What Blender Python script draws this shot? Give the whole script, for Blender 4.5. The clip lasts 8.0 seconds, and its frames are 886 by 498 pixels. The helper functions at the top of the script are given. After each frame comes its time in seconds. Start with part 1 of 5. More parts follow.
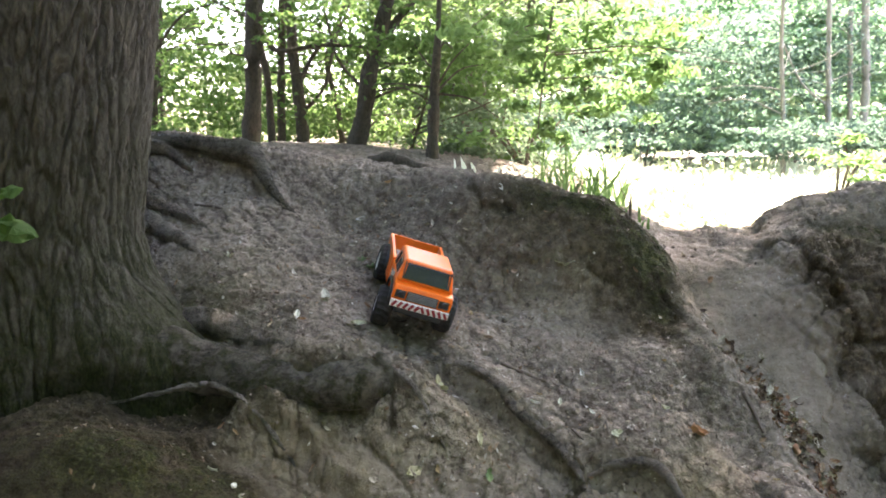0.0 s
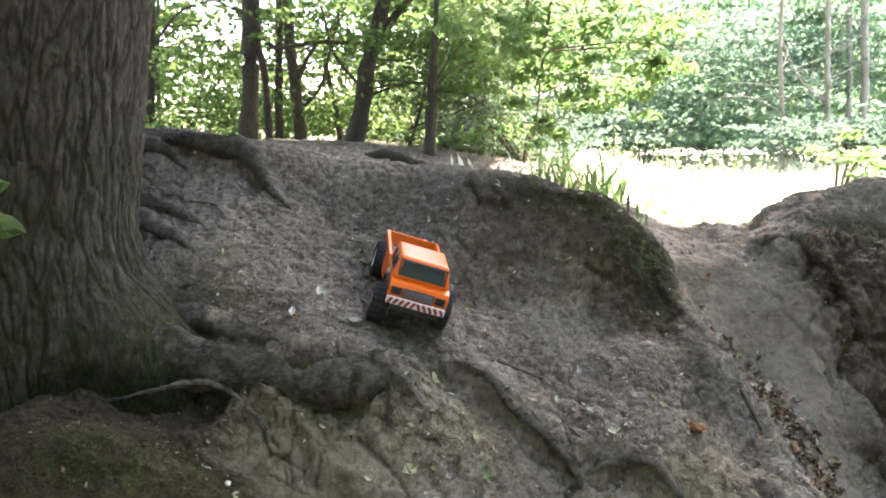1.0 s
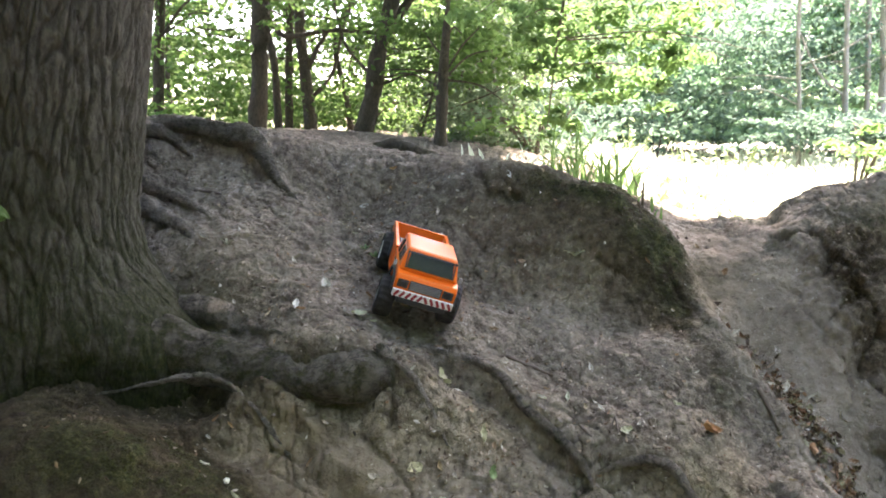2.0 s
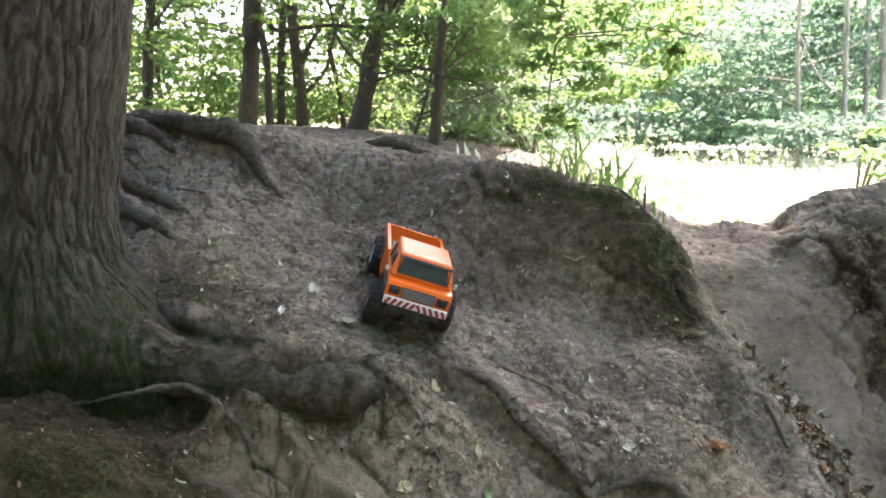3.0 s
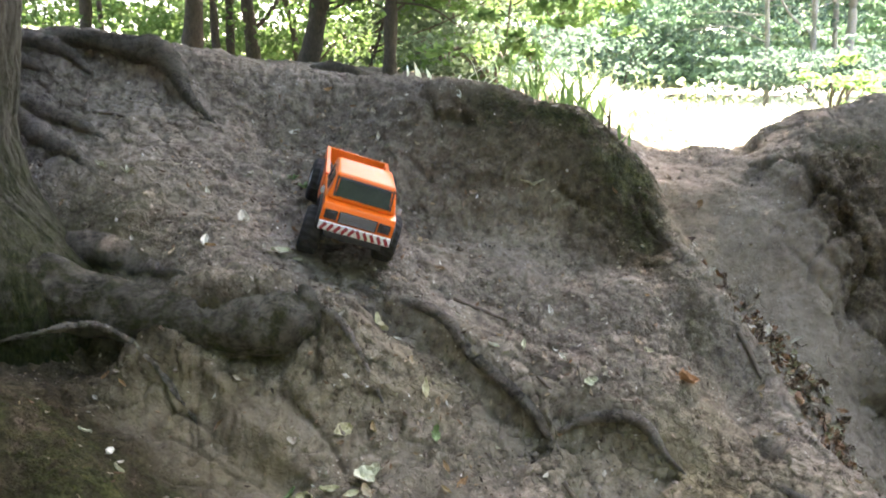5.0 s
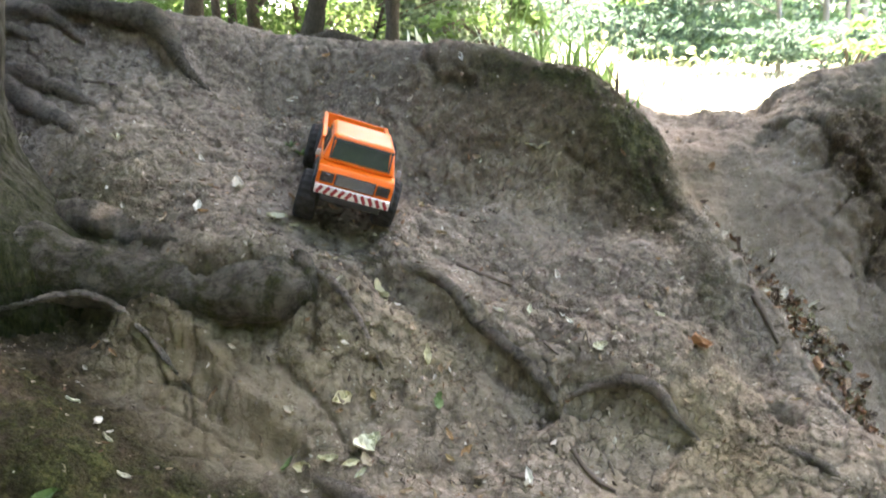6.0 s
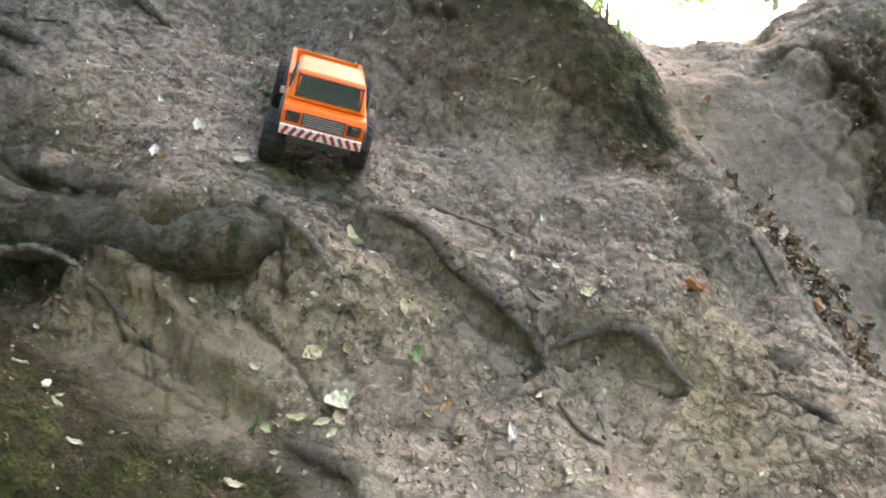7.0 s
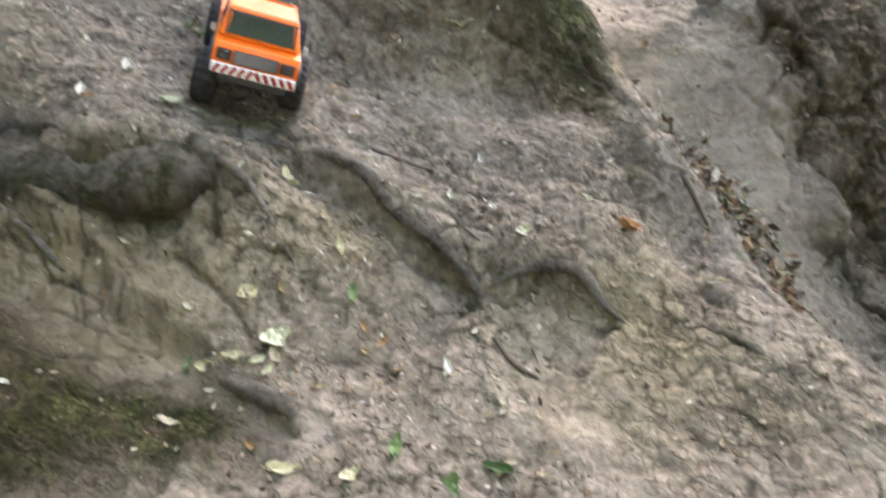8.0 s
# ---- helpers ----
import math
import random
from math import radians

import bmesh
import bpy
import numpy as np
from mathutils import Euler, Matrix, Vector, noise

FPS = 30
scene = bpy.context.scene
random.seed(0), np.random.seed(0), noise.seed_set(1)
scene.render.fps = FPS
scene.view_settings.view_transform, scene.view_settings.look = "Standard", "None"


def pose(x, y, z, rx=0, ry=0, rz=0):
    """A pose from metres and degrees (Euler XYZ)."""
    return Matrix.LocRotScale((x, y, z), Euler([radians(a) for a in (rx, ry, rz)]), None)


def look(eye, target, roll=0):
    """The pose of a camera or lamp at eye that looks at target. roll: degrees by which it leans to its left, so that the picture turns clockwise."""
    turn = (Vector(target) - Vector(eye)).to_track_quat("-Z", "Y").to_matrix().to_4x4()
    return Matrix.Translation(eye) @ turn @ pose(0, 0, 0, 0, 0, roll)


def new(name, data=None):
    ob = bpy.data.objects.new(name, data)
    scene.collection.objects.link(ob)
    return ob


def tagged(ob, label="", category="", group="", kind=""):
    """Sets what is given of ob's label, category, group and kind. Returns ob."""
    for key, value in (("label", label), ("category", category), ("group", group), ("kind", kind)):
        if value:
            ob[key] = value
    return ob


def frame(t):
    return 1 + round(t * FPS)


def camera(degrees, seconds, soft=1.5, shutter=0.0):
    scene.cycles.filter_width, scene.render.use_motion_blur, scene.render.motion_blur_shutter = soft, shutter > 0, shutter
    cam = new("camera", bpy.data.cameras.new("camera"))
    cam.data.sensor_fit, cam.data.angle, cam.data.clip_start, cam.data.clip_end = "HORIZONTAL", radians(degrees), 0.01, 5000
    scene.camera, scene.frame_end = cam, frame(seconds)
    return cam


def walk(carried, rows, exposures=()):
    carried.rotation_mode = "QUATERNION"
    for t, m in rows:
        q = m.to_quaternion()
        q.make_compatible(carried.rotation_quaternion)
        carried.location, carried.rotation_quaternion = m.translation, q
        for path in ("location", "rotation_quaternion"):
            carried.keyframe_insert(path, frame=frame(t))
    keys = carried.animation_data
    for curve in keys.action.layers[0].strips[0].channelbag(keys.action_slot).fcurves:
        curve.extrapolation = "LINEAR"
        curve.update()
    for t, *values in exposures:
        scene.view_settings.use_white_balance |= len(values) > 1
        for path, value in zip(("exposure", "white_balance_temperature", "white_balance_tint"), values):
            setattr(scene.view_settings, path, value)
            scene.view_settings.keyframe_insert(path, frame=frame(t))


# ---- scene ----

# ---------------------------------------------------------------- camera
cam = camera(56.8, 8.0, soft=1.8, shutter=0.8)
PATH = [
    (0, -0.006, -0.161, 1.306, 82.45, 0.14, -0.25),
    (0.5, -0.001, -0.153, 1.304, 82.59, 0.05, -0.31),
    (1, 0.003, -0.147, 1.299, 82.33, 0.20, -0.30),
    (1.5, 0.011, -0.127, 1.288, 81.92, 0.16, 0.46),
    (3, 0.007, 0.029, 1.289, 81.70, -0.83, 0.17),
    (3.5, 0.020, 0.067, 1.276, 81.20, -0.18, -0.62),
    (4, 0.027, 0.102, 1.263, 80.64, -0.69, -1.40),
    (4.5, 0.042, 0.139, 1.236, 79.92, -0.74, -1.88),
    (4.7, 0.055, 0.174, 1.216, 79.11, -0.50, -2.04),
    (6, 0.092, 0.267, 1.124, 77.49, 0.78, -1.44),
    (6.5, 0.112, 0.329, 1.107, 75.11, 1.51, -1.41),
    (7, 0.131, 0.373, 1.092, 73.74, 1.78, -1.99),
    (7.5, 0.142, 0.362, 1.077, 73.20, 2.08, -3.15),
    (8, 0.156, 0.356, 1.051, 70.99, 1.17, -5.41),
]
EXPOSURE = [(0, 3.63, 6750, 18), (4.5, 3.74, 6800, 18), (6, 4.05, 6950, 18), (8, 4.35, 7050, 18)]
walk(cam, [(t, pose(x, y, z, rx, ry, rz)) for t, x, y, z, rx, ry, rz in PATH], EXPOSURE)

# ---------------------------------------------------------------- light
SUN_UP, SUN_TURN = radians(56), radians(28)  # height, and turn to the right of straight ahead
world = bpy.data.worlds.new("sky")
scene.world = world
world.use_nodes = True
sky = world.node_tree.nodes.new("ShaderNodeTexSky")
sky.sky_type, sky.sun_disc = "NISHITA", False
sky.sun_elevation, sky.sun_rotation = SUN_UP, SUN_TURN
sky.dust_density = 3.0
back = world.node_tree.nodes["Background"]
back.inputs["Strength"].default_value = 0.15
world.node_tree.links.new(sky.outputs[0], back.inputs["Color"])
sun = new("sun", bpy.data.lights.new("sun", "SUN"))
sun.data.energy, sun.data.angle, sun.data.color = 5.0, radians(0.6), (1.0, 0.94, 0.84)
toward = Vector((math.sin(SUN_TURN) * math.cos(SUN_UP), math.cos(SUN_TURN) * math.cos(SUN_UP), math.sin(SUN_UP)))
sun.matrix_world = look(toward * 30, (0, 0, 0))


# ---------------------------------------------------------------- materials
class Nodes:
    """A node material in the making: one Principled shader and small helpers."""

    def __init__(self, name, rough=0.8, metal=0.0, spec=0.3):
        self.mat = bpy.data.materials.new(name)
        self.mat.use_nodes = True
        self.tree = self.mat.node_tree
        self.shader = self.tree.nodes["Principled BSDF"]
        self.shader.inputs["Roughness"].default_value = rough
        self.shader.inputs["Metallic"].default_value = metal
        self.shader.inputs["Specular IOR Level"].default_value = spec
        self.coords = self.tree.nodes.new("ShaderNodeTexCoord")

    def put(self, kind, **inputs):
        n = self.tree.nodes.new(kind)
        for key, value in inputs.items():
            self.feed(n.inputs[key.replace("_", " ")], value)
        return n

    def feed(self, socket, value):
        if isinstance(value, bpy.types.NodeSocket):
            self.tree.links.new(value, socket)
        else:
            socket.default_value = value

    def stretched(self, x, y, z):
        n = self.put("ShaderNodeMapping", Vector=self.coords.outputs["Object"])
        n.inputs["Scale"].default_value = (x, y, z)
        return n.outputs[0]

    def noise(self, scale, detail=4.0, rough=0.55, vector=None, distort=0.0):
        n = self.put("ShaderNodeTexNoise", Scale=scale, Detail=detail, Roughness=rough, Distortion=distort,
                     Vector=vector or self.coords.outputs["Object"])
        return n.outputs["Fac"]

    def cells(self, scale, feature="F1", vector=None, out="Distance", rand=1.0):
        n = self.put("ShaderNodeTexVoronoi", Vector=vector or self.coords.outputs["Object"])
        n.feature = feature
        n.inputs["Scale"].default_value, n.inputs["Randomness"].default_value = scale, rand
        return n.outputs[out]

    def ramp(self, fac, stops):
        n = self.put("ShaderNodeValToRGB", Fac=fac)
        while len(n.color_ramp.elements) < len(stops):
            n.color_ramp.elements.new(0.5)
        for e, (at, colour) in zip(n.color_ramp.elements, stops):
            e.position = at
            e.color = (*(colour if isinstance(colour, tuple) else (colour,) * 3), 1)
        return n.outputs["Color"]

    def mix(self, fac, a, b, how="MIX"):
        n = self.tree.nodes.new("ShaderNodeMix")
        n.data_type, n.blend_type = "RGBA", how
        for socket, value in ((n.inputs[0], fac), (n.inputs[6], a), (n.inputs[7], b)):
            self.feed(socket, (*value, 1) if isinstance(value, tuple) and len(value) == 3 else value)
        return n.outputs[2]

    def math(self, how, a, b=0.0):
        n = self.tree.nodes.new("ShaderNodeMath")
        n.operation = how
        self.feed(n.inputs[0], a), self.feed(n.inputs[1], b)
        return n.outputs[0]

    def attribute(self, name):
        n = self.tree.nodes.new("ShaderNodeAttribute")
        n.attribute_name = name
        return n.outputs["Fac"]

    def random(self):
        return self.tree.nodes.new("ShaderNodeObjectInfo").outputs["Random"]

    def island(self):
        return self.tree.nodes.new("ShaderNodeNewGeometry").outputs["Random Per Island"]

    def colour(self, value):
        self.feed(self.shader.inputs["Base Color"], (*value, 1) if isinstance(value, tuple) else value)
        return self

    def bump(self, height, distance=0.01, strength=1.0):
        n = self.put("ShaderNodeBump", Height=height, Distance=distance, Strength=strength)
        if self.shader.inputs["Normal"].links:
            self.tree.links.new(self.shader.inputs["Normal"].links[0].from_socket, n.inputs["Normal"])
        self.tree.links.new(n.outputs[0], self.shader.inputs["Normal"])
        return self

    def translucent(self, colour, share):
        t = self.put("ShaderNodeBsdfTranslucent", Color=colour)
        m = self.put("ShaderNodeMixShader", Fac=share)
        self.tree.links.new(self.shader.outputs[0], m.inputs[1])
        self.tree.links.new(t.outputs[0], m.inputs[2])
        self.tree.links.new(m.outputs[0], self.tree.nodes["Material Output"].inputs["Surface"])
        return self


def soil_material():
    n = Nodes("bank_soil", 0.95, spec=0.12)
    place = n.coords.outputs["Object"]
    grain = n.noise(190, 5, 0.7)
    clods = n.noise(40, 5, 0.62)
    lumps = n.noise(15, 4, 0.58)
    patch = n.noise(5, 5, 0.62, distort=0.6)
    bent = n.mix(0.03, place, n.put("ShaderNodeTexNoise", Scale=55.0, Detail=4.0).outputs["Color"])
    flake = n.ramp(n.cells(105, "F1", bent, "Color"), [(0.15, 0.0), (0.85, 1.0)])
    tone = n.math("ADD", n.math("ADD", n.math("MULTIPLY", clods, 0.52), n.math("MULTIPLY", lumps, 0.22)), n.math("ADD", n.math("MULTIPLY", flake, 0.08), n.math("MULTIPLY", n.attribute("dry"), 0.13)))
    dry = n.ramp(tone, [(0.34, (0.098, 0.078, 0.059)), (0.43, (0.173, 0.141, 0.108)), (0.51, (0.232, 0.195, 0.152)), (0.63, (0.33, 0.286, 0.231))])
    damp = n.ramp(tone, [(0.35, (0.062, 0.048, 0.036)), (0.44, (0.124, 0.098, 0.074)), (0.54, (0.19, 0.156, 0.12)), (0.66, (0.285, 0.242, 0.193))])
    base = n.mix(n.ramp(n.math("ADD", patch, n.attribute("dust")), [(0.38, 0.0), (0.58, 1.0)]), damp, dry)
    powder = n.mix(n.ramp(n.noise(13, 6, 0.6, distort=0.5), [(0.35, 0.0), (0.65, 1.0)]), (0.19, 0.148, 0.109), (0.305, 0.246, 0.187))
    base = n.mix(n.math("MULTIPLY", n.attribute("dust"), 0.72), base, powder)
    base = n.mix(0.2, base, n.mix(grain, n.mix(0.8, base, (0.03, 0.024, 0.017)), n.mix(0.45, base, (0.66, 0.6, 0.51))))
    chips = n.ramp(n.cells(62), [(0.0, 1.0), (0.15, 0.75), (0.18, 0.0)])
    base = n.mix(n.math("MULTIPLY", chips, n.ramp(n.noise(9, 3), [(0.5, 0.0), (0.6, 0.75)])), base, (0.52, 0.48, 0.41))
    base = n.mix(1.0, base, n.ramp(n.noise(2.7, 4, 0.6, distort=0.8), [(0.35, 0.78), (0.65, 1.2)]), "MULTIPLY")
    mould = n.ramp(n.noise(50, 6, 0.75, distort=0.6), [(0.585, 0.0), (0.635, 1.0)])
    base = n.mix(n.math("MULTIPLY", mould, 0.45), base, (0.065, 0.045, 0.03))
    # Cracks and crevices coloured darker: their shade is painted into the soil.
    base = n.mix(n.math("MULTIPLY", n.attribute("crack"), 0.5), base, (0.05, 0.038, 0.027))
    # Thin dark seams, painted in for the shadow under each flake's edge.
    seams = n.math("MULTIPLY", n.ramp(n.cells(52, "DISTANCE_TO_EDGE", bent), [(0.0, 1.0), (0.07, 0.0)]), n.ramp(n.noise(8, 4, 0.65), [(0.42, 0.0), (0.58, 1.0)]))
    seams = n.math("MULTIPLY", seams, n.math("SUBTRACT", 1.0, n.attribute("dust")))
    base = n.mix(n.math("MULTIPLY", seams, 0.25), base, (0.05, 0.038, 0.027))
    algae = n.math("MULTIPLY", n.attribute("algae"), n.ramp(n.noise(7, 5, 0.65), [(0.3, 0.35), (0.62, 1.0)]))
    base = n.mix(algae, base, n.mix(1.0, base, (0.88, 0.87, 0.68), "MULTIPLY"))
    # Dark humus; the same mask also paints shade on the slope and in hollows.
    humus_shade = n.math("MULTIPLY", n.attribute("humus_shade"), n.ramp(n.noise(9, 6, 0.7), [(0.3, 0.6), (0.58, 1.0)]))
    base = n.mix(humus_shade, base, n.ramp(n.math("ADD", n.math("MULTIPLY", clods, 0.6), n.math("MULTIPLY", grain, 0.4)), [(0.34, (0.021, 0.015, 0.009)), (0.52, (0.070, 0.051, 0.031)), (0.66, (0.185, 0.146, 0.095))]))
    mossy = n.math("MULTIPLY", n.attribute("moss"), n.ramp(n.math("ADD", n.math("MULTIPLY", n.noise(20, 6, 0.7), 0.7), n.math("MULTIPLY", n.noise(6, 4, 0.6), 0.3)), [(0.40, 0.0), (0.54, 1.0)]))
    base = n.mix(mossy, base, n.ramp(n.math("ADD", n.math("MULTIPLY", n.noise(130, 4, 0.75), 0.6), n.math("MULTIPLY", n.noise(22, 4, 0.6), 0.4)), [(0.38, (0.014, 0.018, 0.007)), (0.5, (0.046, 0.050, 0.018)), (0.63, (0.125, 0.126, 0.046))]))
    n.colour(base)
    n.bump(n.math("MULTIPLY", mossy, n.noise(105, 4, 0.7)), 0.03, 0.9)
    n.bump(seams, -0.012, 0.8)
    n.bump(lumps, 0.02, 0.6)
    n.bump(n.math("MULTIPLY", flake, n.math("SUBTRACT", 1.0, n.attribute("dust"))), 0.003, 0.8)
    n.bump(clods, 0.010, 0.9)
    n.bump(grain, 0.004, 0.8)
    return n.mat


def bark_material(name, light, dark, scale=1.0, moss=0.85):
    n = Nodes(name, 0.95, spec=0.1)
    v = n.stretched(1, 1, 0.45)
    furrow = n.noise(48 * scale, 6, 0.72, v, 0.4)
    grain = n.noise(150 * scale, 4, 0.7, n.stretched(1, 1, 0.35))
    base = n.mix(n.ramp(furrow, [(0.35, 0.0), (0.62, 1.0)]), dark, light)
    base = n.mix(0.5, base, n.mix(grain, dark, light))
    base = n.mix(n.math("MULTIPLY", n.attribute("furrow"), 0.5), base, dark)
    # Moss, coloured extra dark so that it also carries shade at the trunk's foot.
    green = n.math("MULTIPLY", n.attribute("moss"), n.ramp(n.noise(20 * scale, 6, 0.7), [(0.34, 0.0), (0.54, 1.0)]))
    base = n.mix(n.math("MULTIPLY", green, moss), base, n.ramp(grain, [(0.35, (0.012, 0.015, 0.006)), (0.6, (0.036, 0.042, 0.014)), (0.75, (0.08, 0.085, 0.03))]))
    n.colour(base)
    n.bump(furrow, 0.014, 0.9)
    n.bump(grain, 0.004, 0.7)
    return n.mat


def root_material(name, dark, light, worn):
    n = Nodes(name, 0.9, spec=0.2)
    along = n.noise(48, 6, 0.7, distort=0.7)
    patch = n.noise(8, 5, 0.65, distort=0.5)
    base = n.ramp(along, [(0.36, dark), (0.6, light)])
    base = n.mix(n.ramp(patch, [(0.42, 0.0), (0.62, 0.8)]), base, worn)
    split = n.ramp(n.cells(26, "DISTANCE_TO_EDGE", n.mix(0.06, n.stretched(0.5, 1, 1.3), n.put("ShaderNodeTexNoise", Scale=18.0, Detail=4.0).outputs["Color"])), [(0.0, 1.0), (0.06, 0.0)])
    base = n.mix(n.math("MULTIPLY", split, 0.6), base, tuple(c * 0.5 for c in dark))
    green = n.math("MULTIPLY", n.attribute("moss"), n.ramp(n.noise(22, 6, 0.72), [(0.47, 0.0), (0.6, 0.85)]))
    n.colour(n.mix(green, base, n.ramp(n.noise(140, 3, 0.7), [(0.35, (0.022, 0.026, 0.01)), (0.65, (0.085, 0.09, 0.032))])))
    n.bump(split, -0.01, 0.8)
    n.bump(n.noise(34, 7, 0.75), 0.03, 1.0)
    n.bump(n.noise(110, 5, 0.75), 0.01, 0.9)
    n.bump(along, 0.008, 0.9)
    return n.mat


def foliage_material(name, dark, light, glow, share=0.45):
    n = Nodes(name, 0.7, spec=0.18)
    pick = n.island()
    n.colour(n.mix(pick, dark, light))
    n.translucent((*glow, 1), share)
    return n.mat


def leaf_material(name, colours, rough=0.6):
    """Fallen leaves: one colour each by chance, with blotches."""
    n = Nodes(name, rough, spec=0.35)
    base = n.ramp(n.random(), [(k / max(1, len(colours) - 1), c) for k, c in enumerate(colours)])
    blotch = n.ramp(n.noise(70, 4, 0.6), [(0.5, 0.0), (0.75, 0.6)])
    n.colour(n.mix(blotch, base, n.mix(0.6, base, (0.06, 0.04, 0.02))))
    n.bump(n.noise(90, 3), 0.003, 0.5)
    return n.mat


def paint_material():
    n = Nodes("orange_paint", 0.32, spec=0.25)
    dust = n.ramp(n.noise(35, 5, 0.65), [(0.55, 0.0), (0.85, 0.1)])
    n.colour(n.mix(dust, (0.8, 0.145, 0.008), (0.6, 0.26, 0.1)))
    n.feed(n.shader.inputs["Roughness"], n.ramp(n.noise(25, 3), [(0.3, 0.28), (0.8, 0.38)]))
    n.shader.inputs["Coat Weight"].default_value = 0.08
    n.bump(n.noise(9, 1), 0.002, 0.08)
    return n.mat


def plain_material(name, colour, rough=0.6, metal=0.0, spec=0.4, wear=0.3, scale=60):
    n = Nodes(name, rough, metal, spec)
    spots = n.ramp(n.noise(scale, 5, 0.65), [(0.45, 0.0), (0.8, wear)])
    n.colour(n.mix(spots, colour, tuple(0.5 * c + 0.09 for c in colour)))
    n.bump(n.noise(scale * 2, 4), 0.002, 0.4)
    return n.mat


SOIL = soil_material()
OAK = bark_material("oak_bark", (0.124, 0.110, 0.086), (0.021, 0.018, 0.013))
ROOT = root_material("root_bark", (0.055, 0.046, 0.037), (0.21, 0.178, 0.142), (0.33, 0.285, 0.23))
TRUNK = bark_material("forest_bark", (0.15, 0.125, 0.095), (0.04, 0.033, 0.025), 1.6, 0.35)
RIND = root_material("root_rind", (0.03, 0.026, 0.02), (0.145, 0.127, 0.099), (0.235, 0.207, 0.165))
# Bark of the far trees: pale itself, and lightened further for haze.
PALE_TRUNK = bark_material("pale_bark", (0.42, 0.40, 0.36), (0.24, 0.22, 0.19), 1.6, 0.2)
TWIG = plain_material("twig_bark", (0.11, 0.085, 0.062), 0.85, wear=0.5)
GREEN = foliage_material("beech_leaves", (0.025, 0.055, 0.014), (0.065, 0.11, 0.03), (0.185, 0.30, 0.085), 0.42)
# The beech green again, with sunlight painted in as a lighter colour.
LIME = foliage_material("sun_lightened_leaves", (0.035, 0.07, 0.022), (0.10, 0.17, 0.055), (0.21, 0.34, 0.115), 0.45)
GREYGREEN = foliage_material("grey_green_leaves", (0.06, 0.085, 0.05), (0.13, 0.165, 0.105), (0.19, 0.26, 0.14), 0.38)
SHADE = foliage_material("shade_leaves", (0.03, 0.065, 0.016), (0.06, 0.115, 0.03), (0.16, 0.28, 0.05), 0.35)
# BLUE, HAZE and PALE: distance haze painted in as paler, bluer leaf colours.
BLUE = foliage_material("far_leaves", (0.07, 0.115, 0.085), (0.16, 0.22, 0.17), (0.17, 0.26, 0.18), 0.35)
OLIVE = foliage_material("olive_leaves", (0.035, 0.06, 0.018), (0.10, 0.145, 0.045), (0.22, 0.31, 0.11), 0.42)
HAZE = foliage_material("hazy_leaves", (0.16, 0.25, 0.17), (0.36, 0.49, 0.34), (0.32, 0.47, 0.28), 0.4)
PALE = foliage_material("haze_pale_leaves", (0.36, 0.46, 0.3), (0.62, 0.7, 0.5), (0.5, 0.6, 0.36), 0.4)
# Herb and grass colours are paled to stand in for sun glare.
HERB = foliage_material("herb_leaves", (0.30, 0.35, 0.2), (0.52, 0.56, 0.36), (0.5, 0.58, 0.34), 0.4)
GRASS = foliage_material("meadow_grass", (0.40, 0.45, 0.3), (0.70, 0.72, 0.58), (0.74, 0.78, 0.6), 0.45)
FALLEN = leaf_material("fallen_leaves", [(0.30, 0.17, 0.07), (0.46, 0.40, 0.30), (0.2, 0.11, 0.05), (0.5, 0.46, 0.36), (0.33, 0.24, 0.12)])
PALE_LEAF = leaf_material("pale_leaves", [(0.58, 0.56, 0.47), (0.66, 0.63, 0.56), (0.5, 0.46, 0.36)])
DULL_LEAF = leaf_material("dull_leaves", [(0.30, 0.26, 0.20), (0.40, 0.36, 0.29), (0.24, 0.19, 0.13), (0.48, 0.45, 0.38)])
YELLOW_LEAF = leaf_material("yellow_leaves", [(0.42, 0.38, 0.22), (0.52, 0.53, 0.39), (0.38, 0.33, 0.19)])
GREEN_LEAF = leaf_material("green_leaves", [(0.08, 0.15, 0.045), (0.2, 0.26, 0.12), (0.13, 0.2, 0.07)])
RUST_LEAF = leaf_material("rust_leaves", [(0.40, 0.22, 0.12), (0.48, 0.30, 0.19), (0.36, 0.19, 0.09)])
PAINT = paint_material()
BLACK = plain_material("black_plastic", (0.018, 0.018, 0.02), 0.55)
RUBBER = plain_material("dusty_rubber", (0.022, 0.021, 0.02), 0.85, spec=0.2, wear=0.35)
CHROME = plain_material("silver_rim", (0.62, 0.62, 0.61), 0.38, 0.15, wear=0.3)
GLASS = plain_material("smoked_glass", (0.02, 0.022, 0.024), 0.12, spec=0.6, wear=0.12)
RED = plain_material("red_paint", (0.30, 0.022, 0.032), 0.45)
WHITE = plain_material("white_paint", (0.78, 0.77, 0.74), 0.5)
BEDLINER = plain_material("grey_bed_floor", (0.34, 0.35, 0.37), 0.35, 0.2, wear=0.5)


# ---------------------------------------------------------------- building helpers
def part(name, shape, material, parent=None, label="", smooth=False):
    """Links a bmesh, or (verts, faces), as one mesh object under its parent."""
    mesh = bpy.data.meshes.new(name)
    if isinstance(shape, tuple):
        mesh.from_pydata(shape[0], [], shape[1])
    else:
        shape.to_mesh(mesh)
        shape.free()
    if smooth:
        mesh.polygons.foreach_set("use_smooth", np.ones(len(mesh.polygons), bool))
    if material:
        mesh.materials.append(material)
    ob = new(name, mesh)
    ob.parent = parent
    if label:
        tagged(ob, label)
    return ob


